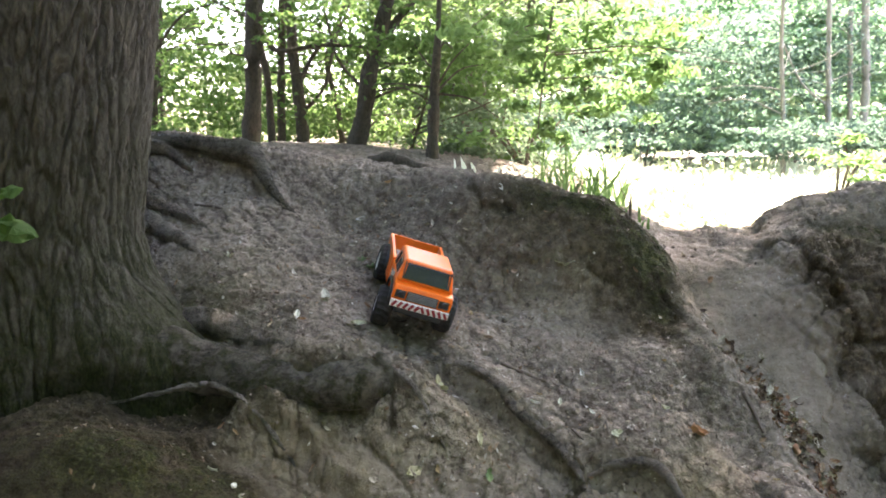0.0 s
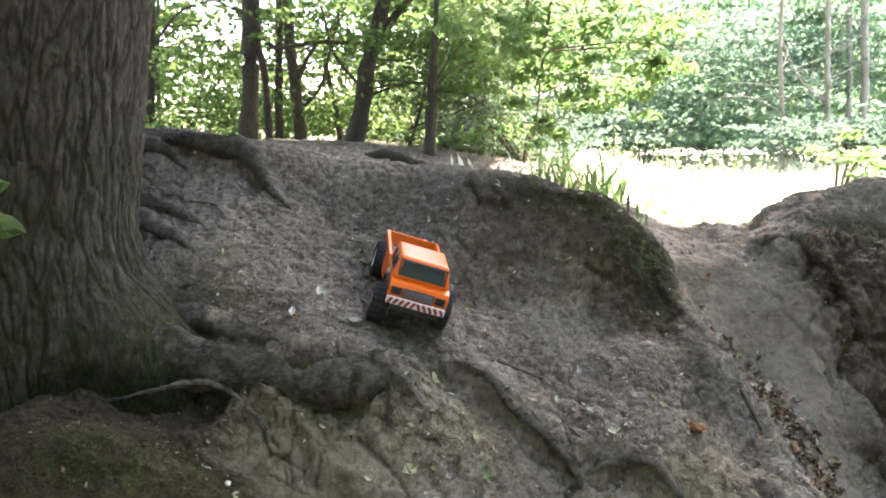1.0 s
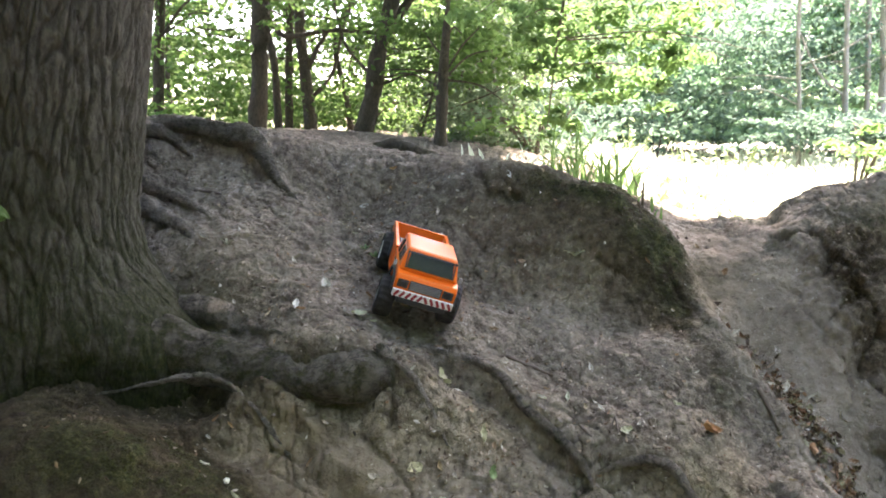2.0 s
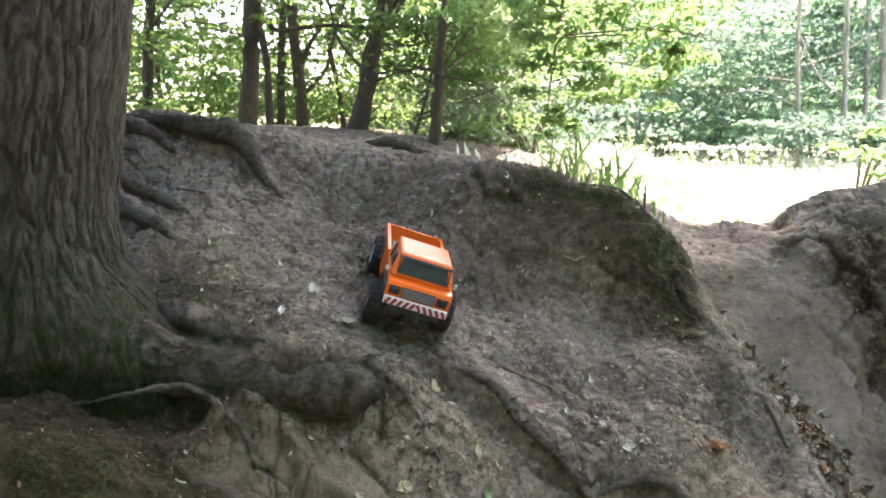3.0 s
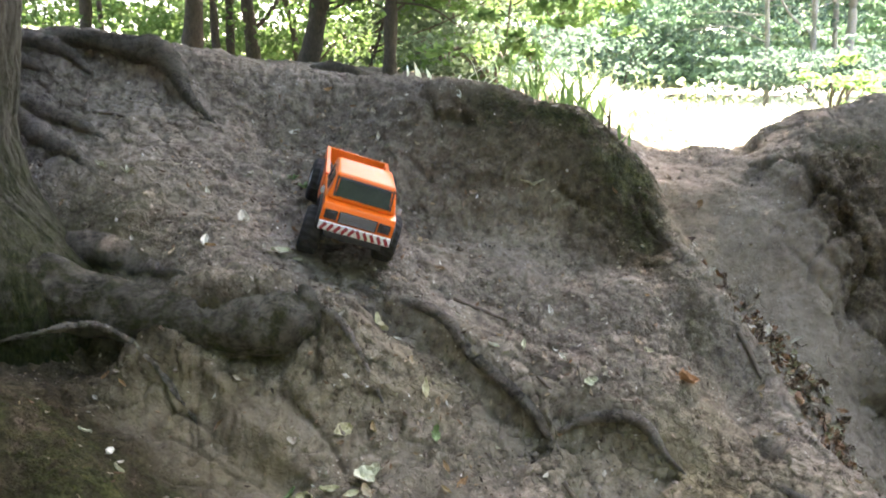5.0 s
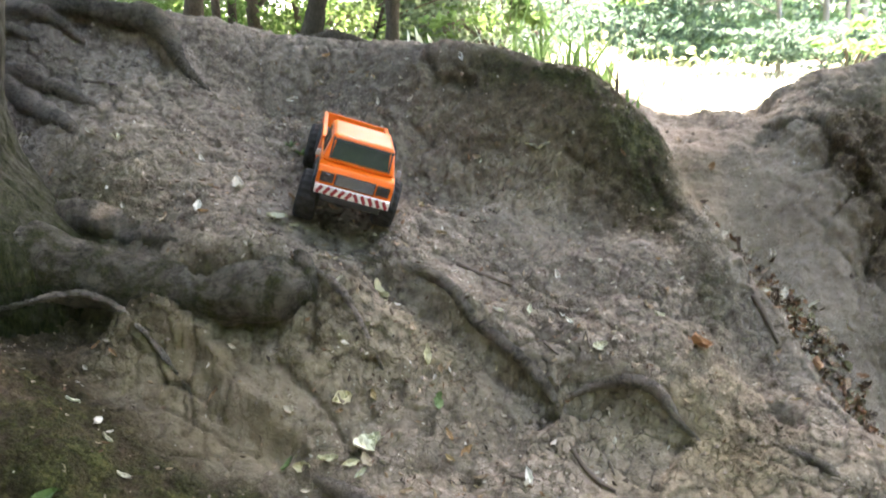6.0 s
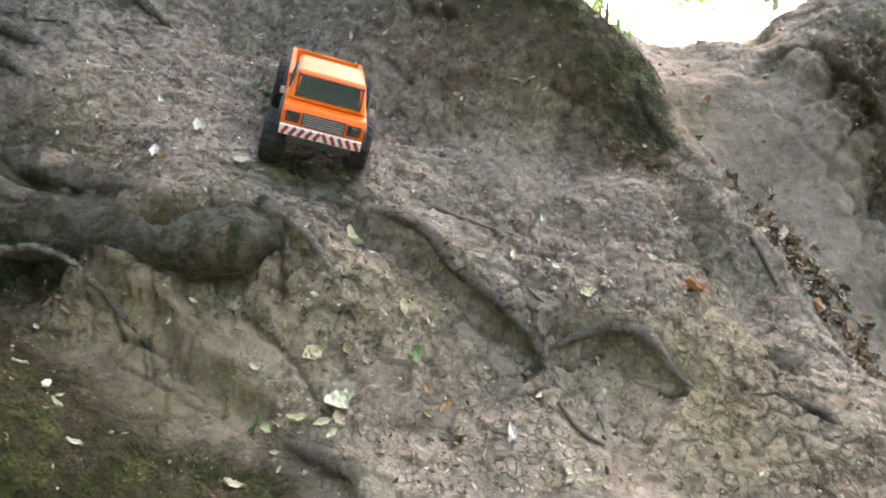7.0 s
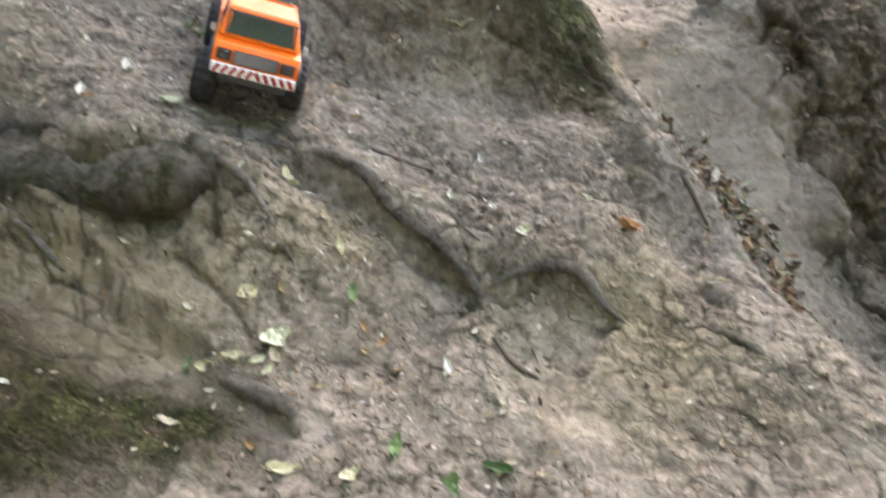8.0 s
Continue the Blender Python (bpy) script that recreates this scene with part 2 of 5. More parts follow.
def thing(name, place, label, category, group="", kind=""):
    ob = new(name)
    ob.empty_display_size = 0.05
    ob.matrix_world = place if isinstance(place, Matrix) else Matrix.Translation(place)
    return tagged(ob, label, category, group, kind)


def box(bm, centre, size, bevel=0.0, turn=None, taper=None):
    """A bevelled block added to bm; taper scales its upper face in x and y."""
    made = bmesh.ops.create_cube(bm, size=1.0)["verts"]
    for v in made:
        if taper and v.co.z > 0:
            v.co.x, v.co.y = v.co.x * taper[0], v.co.y * taper[1]
        v.co = Vector((v.co.x * size[0], v.co.y * size[1], v.co.z * size[2]))
        v.co = (turn @ v.co if turn else v.co) + Vector(centre)
    if bevel:
        edges = list({e for v in made for e in v.link_edges})
        bmesh.ops.bevel(bm, geom=edges, offset=bevel, segments=2, affect="EDGES", profile=0.6)
    return bm


def block(centre, size, bevel=0.0, turn=None, taper=None):
    return box(bmesh.new(), centre, size, bevel, turn, taper)


def prism(outline, x0, x1, bevel=0.0):
    """A block whose side outline, in y and z, runs from x0 to x1."""
    bm = bmesh.new()
    a = [bm.verts.new((x0, y, z)) for y, z in outline]
    b = [bm.verts.new((x1, y, z)) for y, z in outline]
    bm.faces.new(a), bm.faces.new(b[::-1])
    for k in range(len(outline)):
        bm.faces.new((a[k], b[k], b[k - 1], a[k - 1]))
    bmesh.ops.recalc_face_normals(bm, faces=bm.faces)
    if bevel:
        bmesh.ops.bevel(bm, geom=list(bm.edges), offset=bevel, segments=2, affect="EDGES", profile=0.6)
    return bm


def turned(profile, axis="X", steps=28):
    """A body of revolution from (radius, along) pairs."""
    verts, faces, n = [], [], len(profile)
    for k in range(steps):
        a = 2 * math.pi * k / steps
        for r, d in profile:
            u, v = r * math.cos(a), r * math.sin(a)
            verts.append((d, u, v) if axis == "X" else (u, v, d))
    for k in range(steps):
        for j in range(n - 1):
            p, q = k * n + j, (k + 1) % steps * n + j
            faces.append((p, q, q + 1, p + 1))
    return verts, faces


def curve_points(points, steps):
    """A smooth line through control points (Catmull-Rom)."""
    p = [Vector(q) for q in points]
    p = [2 * p[0] - p[1]] + p + [2 * p[-1] - p[-2]]
    out = []
    for k in range(1, len(p) - 2):
        for j in range(steps):
            t = j / steps
            a, b, c, d = p[k - 1 : k + 3]
            out.append(0.5 * (2 * b + (c - a) * t + (2 * a - 5 * b + 4 * c - d) * t * t + (3 * b - a - 3 * c + d) * t**3))
    return out + [p[-2]]


def tube(points, radii, sides=8, rough=0.0, steps=6, seed=0, flat=1.0):
    """A tapered, knobbly limb along a smooth line, as (verts, faces)."""
    line = curve_points(points, steps)
    m = len(line)
    verts, faces = [], []
    for k, c in enumerate(line):
        ahead = (line[min(k + 1, m - 1)] - line[max(k - 1, 0)]).normalized()
        side = ahead.cross(Vector((0, 0, 1)))
        side = side.normalized() if side.length > 0.05 else Vector((1, 0, 0))
        up = side.cross(ahead)
        r = float(np.interp(k / (m - 1) * (len(radii) - 1), range(len(radii)), radii))
        for j in range(sides):
            a = 2 * math.pi * j / sides
            way = side * math.cos(a) + up * (math.sin(a) * flat)
            q = (c + way * r) * (0.25 / max(r, 0.004)) + Vector((seed, seed * 1.7, 0))
            bulge = 1 + rough * (noise.noise(q) + 0.45 * noise.noise(q * 3.1) + 0.25 * noise.noise(q * 7.0))
            verts.append(c + way * (r * bulge))
    for k in range(m - 1):
        for j in range(sides):
            a, b = k * sides + j, k * sides + (j + 1) % sides
            faces.append((a, b, b + sides, a + sides))
    faces.append(tuple(range(sides))[::-1])
    faces.append(tuple(range((m - 1) * sides, m * sides)))
    return verts, faces


def joined(shapes):
    verts, faces = [], []
    for v, f in shapes:
        n = len(verts)
        verts += list(v)
        faces += [tuple(i + n for i in face) for face in f]
    return verts, faces


def scattered_leaves(centres, sizes, seed, narrow=0.55, droop=0.0, pointed=False):
    """Many small folded leaves at the centres, each turned by chance, as (verts, faces)."""
    rng = np.random.RandomState(seed)
    c = np.asarray(centres, float)
    m = len(c)
    along = rng.normal(size=(m, 3))
    along[:, 2] = along[:, 2] * 0.6 - droop
    along /= np.linalg.norm(along, axis=1, keepdims=True)
    nor = rng.normal(size=(m, 3)) * 0.8 + (0, 0, 0.9)
    across = np.cross(along, nor)
    across /= np.linalg.norm(across, axis=1, keepdims=True) + 1e-9
    nor = np.cross(across, along)
    s = (np.asarray(sizes) * rng.uniform(0.7, 1.25, m))[:, None]
    if pointed:
        shape = [(-0.5, 0, 0), (-0.22, 0.32, 0.07), (0.12, 0.30, 0.07), (0.5, 0, -0.05), (0.12, -0.30, 0.07), (-0.22, -0.32, 0.07)]
    else:
        shape = [(-0.5, 0, 0), (-0.05, 0.5, 0.1), (0.5, 0, -0.05), (-0.05, -0.5, 0.1)]
    k = len(shape)
    verts = np.stack([c + s * (u * along + v * narrow / 0.55 * 0.62 * across + w * nor) for u, v, w in shape], 1).reshape(-1, 3)
    if pointed:
        faces = [f for i in range(0, m * k, k) for f in ((i, i + 1, i + 2, i + 3), (i, i + 3, i + 4, i + 5))]
    else:
        faces = [f for i in range(0, m * k, k) for f in ((i, i + 1, i + 2), (i, i + 2, i + 3))]
    return verts.tolist(), faces


def clump_points(clumps, seed):
    """Points in soft, uneven clumps: rows of x, y, z, spread x, y, z, count."""
    rng = np.random.RandomState(seed)
    out = []
    for x, y, z, sx, sy, sz, count in clumps:
        sprays = rng.normal(size=(max(3, count // 22), 3)) * 0.62
        pick = sprays[rng.randint(len(sprays), size=count)] + rng.normal(size=(count, 3)) * (0.2, 0.2, 0.1)
        out.append(pick * (sx, sy, sz) + (x, y, z))
    return np.concatenate(out)


# ---------------------------------------------------------------- the ground
BANK = [  # hummocks and hollows of the worn bank: x, y, reach in x and y, height
    (0.50, 2.50, 0.26, 0.17, 0.126), (0.50, 2.27, 0.22, 0.12, -0.120), (0.70, 2.42, 0.12, 0.16, -0.086), (0.20, 2.35, 0.20, 0.14, -0.135),
    (-0.25, 2.60, 0.30, 0.10, -0.094), (-0.95, 2.75, 0.40, 0.20, 0.154), (-0.15, 2.85, 0.40, 0.20, 0.099), (-0.20, 2.35, 0.30, 0.22, -0.079),
    (-0.35, 2.00, 0.25, 0.13, 0.077), (-0.20, 1.85, 0.28, 0.10, 0.131), (0.15, 2.60, 0.20, 0.12, 0.109), (-0.60, 2.25, 0.20, 0.20, 0.057), (0.35, 2.05, 0.25, 0.15, -0.082),
    (-0.30, 2.88, 0.18, 0.20, -0.045), (-0.08, 2.88, 0.16, 0.20, -0.050), (0.12, 2.82, 0.14, 0.16, -0.008), (0.34, 2.68, 0.13, 0.12, 0.031), (0.52, 2.60, 0.10, 0.10, 0.008), (0.72, 2.85, 0.07, 0.15, -0.035),
]
FOOT = [  # the lower ground: the oak's foot, the apron and the hollow behind the saddle
    (0.50, 1.70, 0.35, 0.15, -0.029), (-0.85, 1.50, 0.42, 0.24, 0.266), (-0.50, 1.42, 0.30, 0.20, 0.096), (0.90, 1.45, 0.40, 0.20, -0.055), (0.90, 3.70, 0.80, 0.45, -0.301), (-0.72, 1.845, 0.13, 0.045, -0.045), (-0.98, 1.78, 0.12, 0.1, 0.05), (-0.84, 1.87, 0.16, 0.05, 0.05), (-0.48, 1.80, 0.09, 0.045, 0.09), (-0.36, 1.75, 0.08, 0.05, 0.035),
]
GULLY = [  # the gully's sides and the bank beyond it
    (0.90, 2.75, 0.20, 0.25, -0.039), (1.25, 1.90, 0.25, 0.25, -0.293), (1.35, 2.60, 0.25, 0.20, 0.032), (1.50, 2.15, 0.30, 0.20, -0.25),
    (0.98, 3.05, 0.30, 0.25, -0.023), (1.12, 2.95, 0.09, 0.2, -0.016), (1.17, 2.95, 0.05, 0.15, -0.016), (0.83, 3.0, 0.05, 0.1, -0.012), (1.42, 2.88, 0.14, 0.14, -0.035), (1.20, 2.85, 0.12, 0.10, -0.063), (1.8, 2.85, 0.53, 0.20, 0.285), (0.80, 1.98, 0.18, 0.20, -0.144),
    (0.95, 1.72, 0.22, 0.20, -0.007), (1.00, 2.30, 0.15, 0.15, -0.085), (0.93, 2.36, 0.07, 0.12, -0.03),
]
TERRACES = [  # roots that hold the earth back: their line, how far it stands up above and drops below, and the reach above
    ([(-0.78, 2.0), (-0.55, 1.90), (-0.32, 1.84), (-0.14, 1.85)], 0.025, 0.08, 0.12),
    ([(-0.06, 1.985), (0.05, 1.985), (0.13, 1.948), (0.22, 1.868), (0.31, 1.80), (0.36, 1.75)], 0.03, 0.085, 0.15),
    ([(0.36, 1.80), (0.48, 1.79), (0.55, 1.77), (0.61, 1.72)], 0.025, 0.065, 0.15),
    ([(-0.78, 2.1), (-0.54, 1.99), (-0.42, 1.92)], 0.015, 0.03, 0.1),
    ([(-0.92, 2.70), (-0.76, 2.68), (-0.66, 2.67), (-0.58, 2.60)], 0.01, 0.05, 0.1),
    ([(-0.18, 1.62), (-0.03, 1.56), (0.03, 1.50)], 0.01, 0.03, 0.1),
    ([(-0.50, 1.82), (-0.42, 1.785), (-0.35, 1.765), (-0.28, 1.715), (-0.19, 1.675), (-0.12, 1.62)], 0.035, 0.05, 0.035),
]
CHUTE_Y = (1.4, 1.7, 1.93, 2.05, 2.2, 2.35, 2.5, 2.8, 3.1)  # the line of the gully's floor
CHUTE_X = (1.25, 1.15, 1.04, 0.98, 0.92, 0.84, 0.82, 0.82, 0.9)


def rise(u):
    return 1 / (1 + np.exp(-np.clip(u, -40, 40)))


def humps(x, y, rows):
    return sum(h * np.exp(-(((x - cx) / rx) ** 2) - ((y - cy) / ry) ** 2) for cx, cy, rx, ry, h in rows)


def chute(x, y):
    """The gully's cut: abrupt on the near side, gentle on the far one."""
    line = x - np.interp(y, CHUTE_Y, CHUTE_X)
    off = line * 0.85
    cut = np.where(off < 0, np.exp(-((off / 0.045) ** 2)), np.exp(-((off / 0.16) ** 2)))
    wall = 0.09 * rise((line - 0.3) / 0.035) * rise((1.7 - x) / 0.1) * np.exp(-(((y - 2.42) / 0.3) ** 2))
    return wall + cut * sum(h * np.exp(-(((y - c) / r) ** 2)) for c, r, h in ((2.75, 0.3, -0.061), (2.3, 0.25, -0.11), (1.9, 0.25, -0.03)))


def terraces(x, y):
    """The small steps along the roots."""
    total = np.zeros(np.broadcast(x, y).shape)
    for line, stand, drop, reach in TERRACES:
        near, side, along = np.full(total.shape, 9.0), np.ones(total.shape), np.zeros(total.shape)
        for k, ((ax, ay), (bx, by)) in enumerate(zip(line, line[1:])):
            ux, uy = bx - ax, by - ay
            t = np.clip(((x - ax) * ux + (y - ay) * uy) / (ux * ux + uy * uy), 0, 1)
            dx, dy = x - ax - t * ux, y - ay - t * uy
            d = np.hypot(dx, dy)
            best = d < near
            near, side = np.where(best, d, near), np.where(best, np.sign(ux * dy - uy * dx), side)
            along = np.where(best, (k + t) / (len(line) - 1), along)
        ends = np.clip(along * (1 - along) * 10, 0, 1)
        step = np.where(side > 0, stand * np.exp(-near / reach), -drop * np.exp(-near / 0.15))
        total = total + ends * np.tanh(near / 0.012) * step
    return total


def lip(x, y):
    """The broken turf edge on the far side of the saddle."""
    return 0.06 * rise((x - 1.18 - 0.25 * (y - 2.85)) / 0.006) * rise((1.75 - x) / 0.12) * np.exp(-(((y - 2.88) / 0.13) ** 2))


def height(x, y):
    """The ground's height: a ramp from the path up to the top of the bank, with its hummocks."""
    x, y = np.asarray(x, float), np.asarray(y, float)
    w = np.clip(x, -1.8, 1.8)
    ramp = 0.111 + 1.017 * rise((y - 2.0) / 0.35) + 0.109 * rise((y - 1.5) / 0.25) - (0.109 * w + 0.056 * w * w) * rise((y - 1.9) / 0.4)
    return ramp + humps(x, y, BANK) + humps(x, y, FOOT) + humps(x, y, GULLY) + chute(x, y) + terraces(x, y) + lip(x, y)


def grade(edges):
    """Grid lines: stretches of (from, to, step)."""
    out = []
    for a, b, step in edges:
        out += list(np.linspace(a, b, max(1, round((b - a) / step)), endpoint=False))
    return np.array(out + [edges[-1][1]])


def chance(i, j, seed):
    """A number from 0 to 1 for every whole i, j."""
    h = (i.astype(np.int64) * 73856093) ^ (j.astype(np.int64) * 19349663) ^ (seed * 83492791)
    h = h & 0x7FFFFFFF
    h = (h ^ (h >> 13)) * 1274126177 & 0x7FFFFFFF
    h = (h ^ (h >> 15)) * 668265263 & 0x7FFFFFFF
    return ((h ^ (h >> 12)) & 0xFFFFF) / 0xFFFFF


def ripple(x, y, seed=0):
    """Smooth gradient noise, from about -1 to 1."""
    i, j = np.floor(x), np.floor(y)
    u, v = x - i, y - j
    su, sv = u * u * u * (u * (u * 6 - 15) + 10), v * v * v * (v * (v * 6 - 15) + 10)

    def corner(di, dj):
        a = chance(i + di, j + dj, seed) * 2 * np.pi
        return np.cos(a) * (u - di) + np.sin(a) * (v - dj)

    low = corner(0, 0) + su * (corner(1, 0) - corner(0, 0))
    top = corner(0, 1) + su * (corner(1, 1) - corner(0, 1))
    return (low + sv * (top - low)) * 1.4


def rough(x, y, octaves=4, gain=0.55, seed=0):
    return sum(gain**k * ripple(x * 2.1**k, y * 2.1**k, seed + k) for k in range(octaves))


def shards(x, y, seed):
    """Broken plates: the way to the nearest seam, and each plate's own height and lean."""
    i, j = np.floor(x), np.floor(y)
    first, second = np.full(x.shape, 9.0), np.full(x.shape, 9.0)
    tall = np.zeros(x.shape)
    for di in (-1, 0, 1):
        for dj in (-1, 0, 1):
            a, b = i + di, j + dj
            dx, dy = x - a - chance(a, b, seed), y - b - chance(a, b, seed + 1)
            d = np.hypot(dx, dy)
            lean = chance(a, b, seed + 2) * 2 * np.pi
            h = chance(a, b, seed + 3) - 0.5 + 0.9 * (dx * np.cos(lean) + dy * np.sin(lean))
            near = d < first
            second = np.where(near, first, np.minimum(second, d))
            tall = np.where(near, h, tall)
            first = np.where(near, d, first)
    return second - first, tall


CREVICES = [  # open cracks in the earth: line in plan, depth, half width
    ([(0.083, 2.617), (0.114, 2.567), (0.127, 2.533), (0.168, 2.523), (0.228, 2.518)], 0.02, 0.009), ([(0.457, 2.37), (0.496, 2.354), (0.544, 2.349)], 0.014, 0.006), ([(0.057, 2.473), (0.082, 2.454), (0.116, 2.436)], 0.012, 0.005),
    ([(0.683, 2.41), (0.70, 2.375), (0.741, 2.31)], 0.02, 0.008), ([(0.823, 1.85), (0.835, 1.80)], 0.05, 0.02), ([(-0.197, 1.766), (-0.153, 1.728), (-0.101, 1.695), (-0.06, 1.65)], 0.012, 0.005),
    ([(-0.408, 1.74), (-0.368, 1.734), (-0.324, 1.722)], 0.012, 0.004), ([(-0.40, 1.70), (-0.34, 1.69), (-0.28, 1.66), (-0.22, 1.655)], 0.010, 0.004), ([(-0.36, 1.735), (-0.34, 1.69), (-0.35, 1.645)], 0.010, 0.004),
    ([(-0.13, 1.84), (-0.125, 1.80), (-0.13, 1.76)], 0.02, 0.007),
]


def from_line(x, y, line):
    """How far points in plan lie from a broken line."""
    best = np.full(np.shape(x), 9.0)
    for (ax, ay), (bx, by) in zip(line, line[1:]):
        ux, uy = bx - ax, by - ay
        t = np.clip(((x - ax) * ux + (y - ay) * uy) / (ux * ux + uy * uy), 0, 1)
        best = np.minimum(best, np.hypot(x - ax - t * ux, y - ay - t * uy))
    return best


def relief(x, y):
    """Small relief of trodden, crumbling earth, and how deep its cracks are."""
    x, y = np.asarray(x, float), np.asarray(y, float)
    plan = y
    y = 0.8 * y + 0.62 * height(x, y)  # lengths along the slope
    loose = np.clip(0.55 + 0.9 * ripple(x * 2.6, y * 2.6, 5) + 0.35 * ripple(x * 8, y * 8, 6), 0.0, 1.0)
    smooth = np.clip(humps(x, plan, CALM), 0, 1)
    far_bank = np.clip((x - 1.02 - 0.3 * (2.45 - plan)) * 8, 0, 1) * np.clip((2.70 - plan) * 8, 0.06, 1)
    calm = (1 - 0.8 * smooth) * (1 - 0.5 * far_bank)
    wx, wy = x + 0.010 * rough(x * 16, y * 16, 3, seed=20), y + 0.010 * rough(x * 16, y * 16, 3, seed=30)
    seam, plate = shards(wx * 19, wy * 19, 40)
    broken = np.clip(1.3 * ripple(x * 4.2, y * 4.2, 50) + 0.35, 0, 1) * calm
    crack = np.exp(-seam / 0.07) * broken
    bits, bit = shards(wx * 52, wy * 52, 60)
    crumbs, crumb = shards(x * 98, y * 98, 70)
    h = 0.015 * rough(x * 4.5, y * 4.5, 4, 0.5, 80) + 0.006 * rough(x * 19, y * 19, 3, 0.55, 90) * (1 - 0.5 * smooth)
    h = h + (0.007 * plate + 0.0030 * bit * loose + 0.0014 * crumb * loose) * calm - 0.011 * crack
    bx, by = x + 0.03 * rough(x * 7, y * 7, 3, seed=120), y + 0.03 * rough(x * 7, y * 7, 3, seed=130)
    gap, clod = shards(bx * 7, by * 5, 140)  # the far bank: torn blocks with crevices between them
    gap2, clod2 = shards(bx * 21, by * 21, 150)
    folds = np.sqrt(np.clip(gap, 0, 1))
    tears = np.exp(-gap / 0.06)
    h = h + far_bank * (0.016 * folds - 0.01 + 0.026 * clod - 0.02 * tears + 0.03 * rough(x * 6, y * 5, 4, 0.6, 160) + 0.005 * clod2 + 0.008 * rough(x * 30, y * 30, 3, 0.6, 115))
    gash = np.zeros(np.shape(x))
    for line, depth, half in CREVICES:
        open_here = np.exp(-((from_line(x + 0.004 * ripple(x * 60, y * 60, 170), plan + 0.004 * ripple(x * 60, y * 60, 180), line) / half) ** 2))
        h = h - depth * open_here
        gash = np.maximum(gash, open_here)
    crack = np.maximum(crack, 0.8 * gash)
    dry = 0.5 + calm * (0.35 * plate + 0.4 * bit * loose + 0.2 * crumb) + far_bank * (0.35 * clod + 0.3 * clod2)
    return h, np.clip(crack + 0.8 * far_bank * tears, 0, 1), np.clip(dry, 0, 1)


CALM = [(0.86, 2.62, 0.14, 0.3, 1.0), (1.02, 2.4, 0.17, 0.3, 1.0), (1.12, 2.1, 0.17, 0.25, 0.9), (1.2, 1.8, 0.15, 0.2, 0.8), (0.5, 2.5, 0.25, 0.12, 0.4), (-0.75, 1.45, 0.3, 0.2, 0.5), (0.3, 1.5, 0.5, 0.1, 0.6), (0.5, 1.62, 0.2, 0.08, 0.4)]


def upright(x, y):
    """The direction square to the slope."""
    e = 0.012
    n = np.stack([height(x - e, y) - height(x + e, y), height(x, y - e) - height(x, y + e), np.full(np.shape(x), 2 * e)])
    return n / np.linalg.norm(n, axis=0)


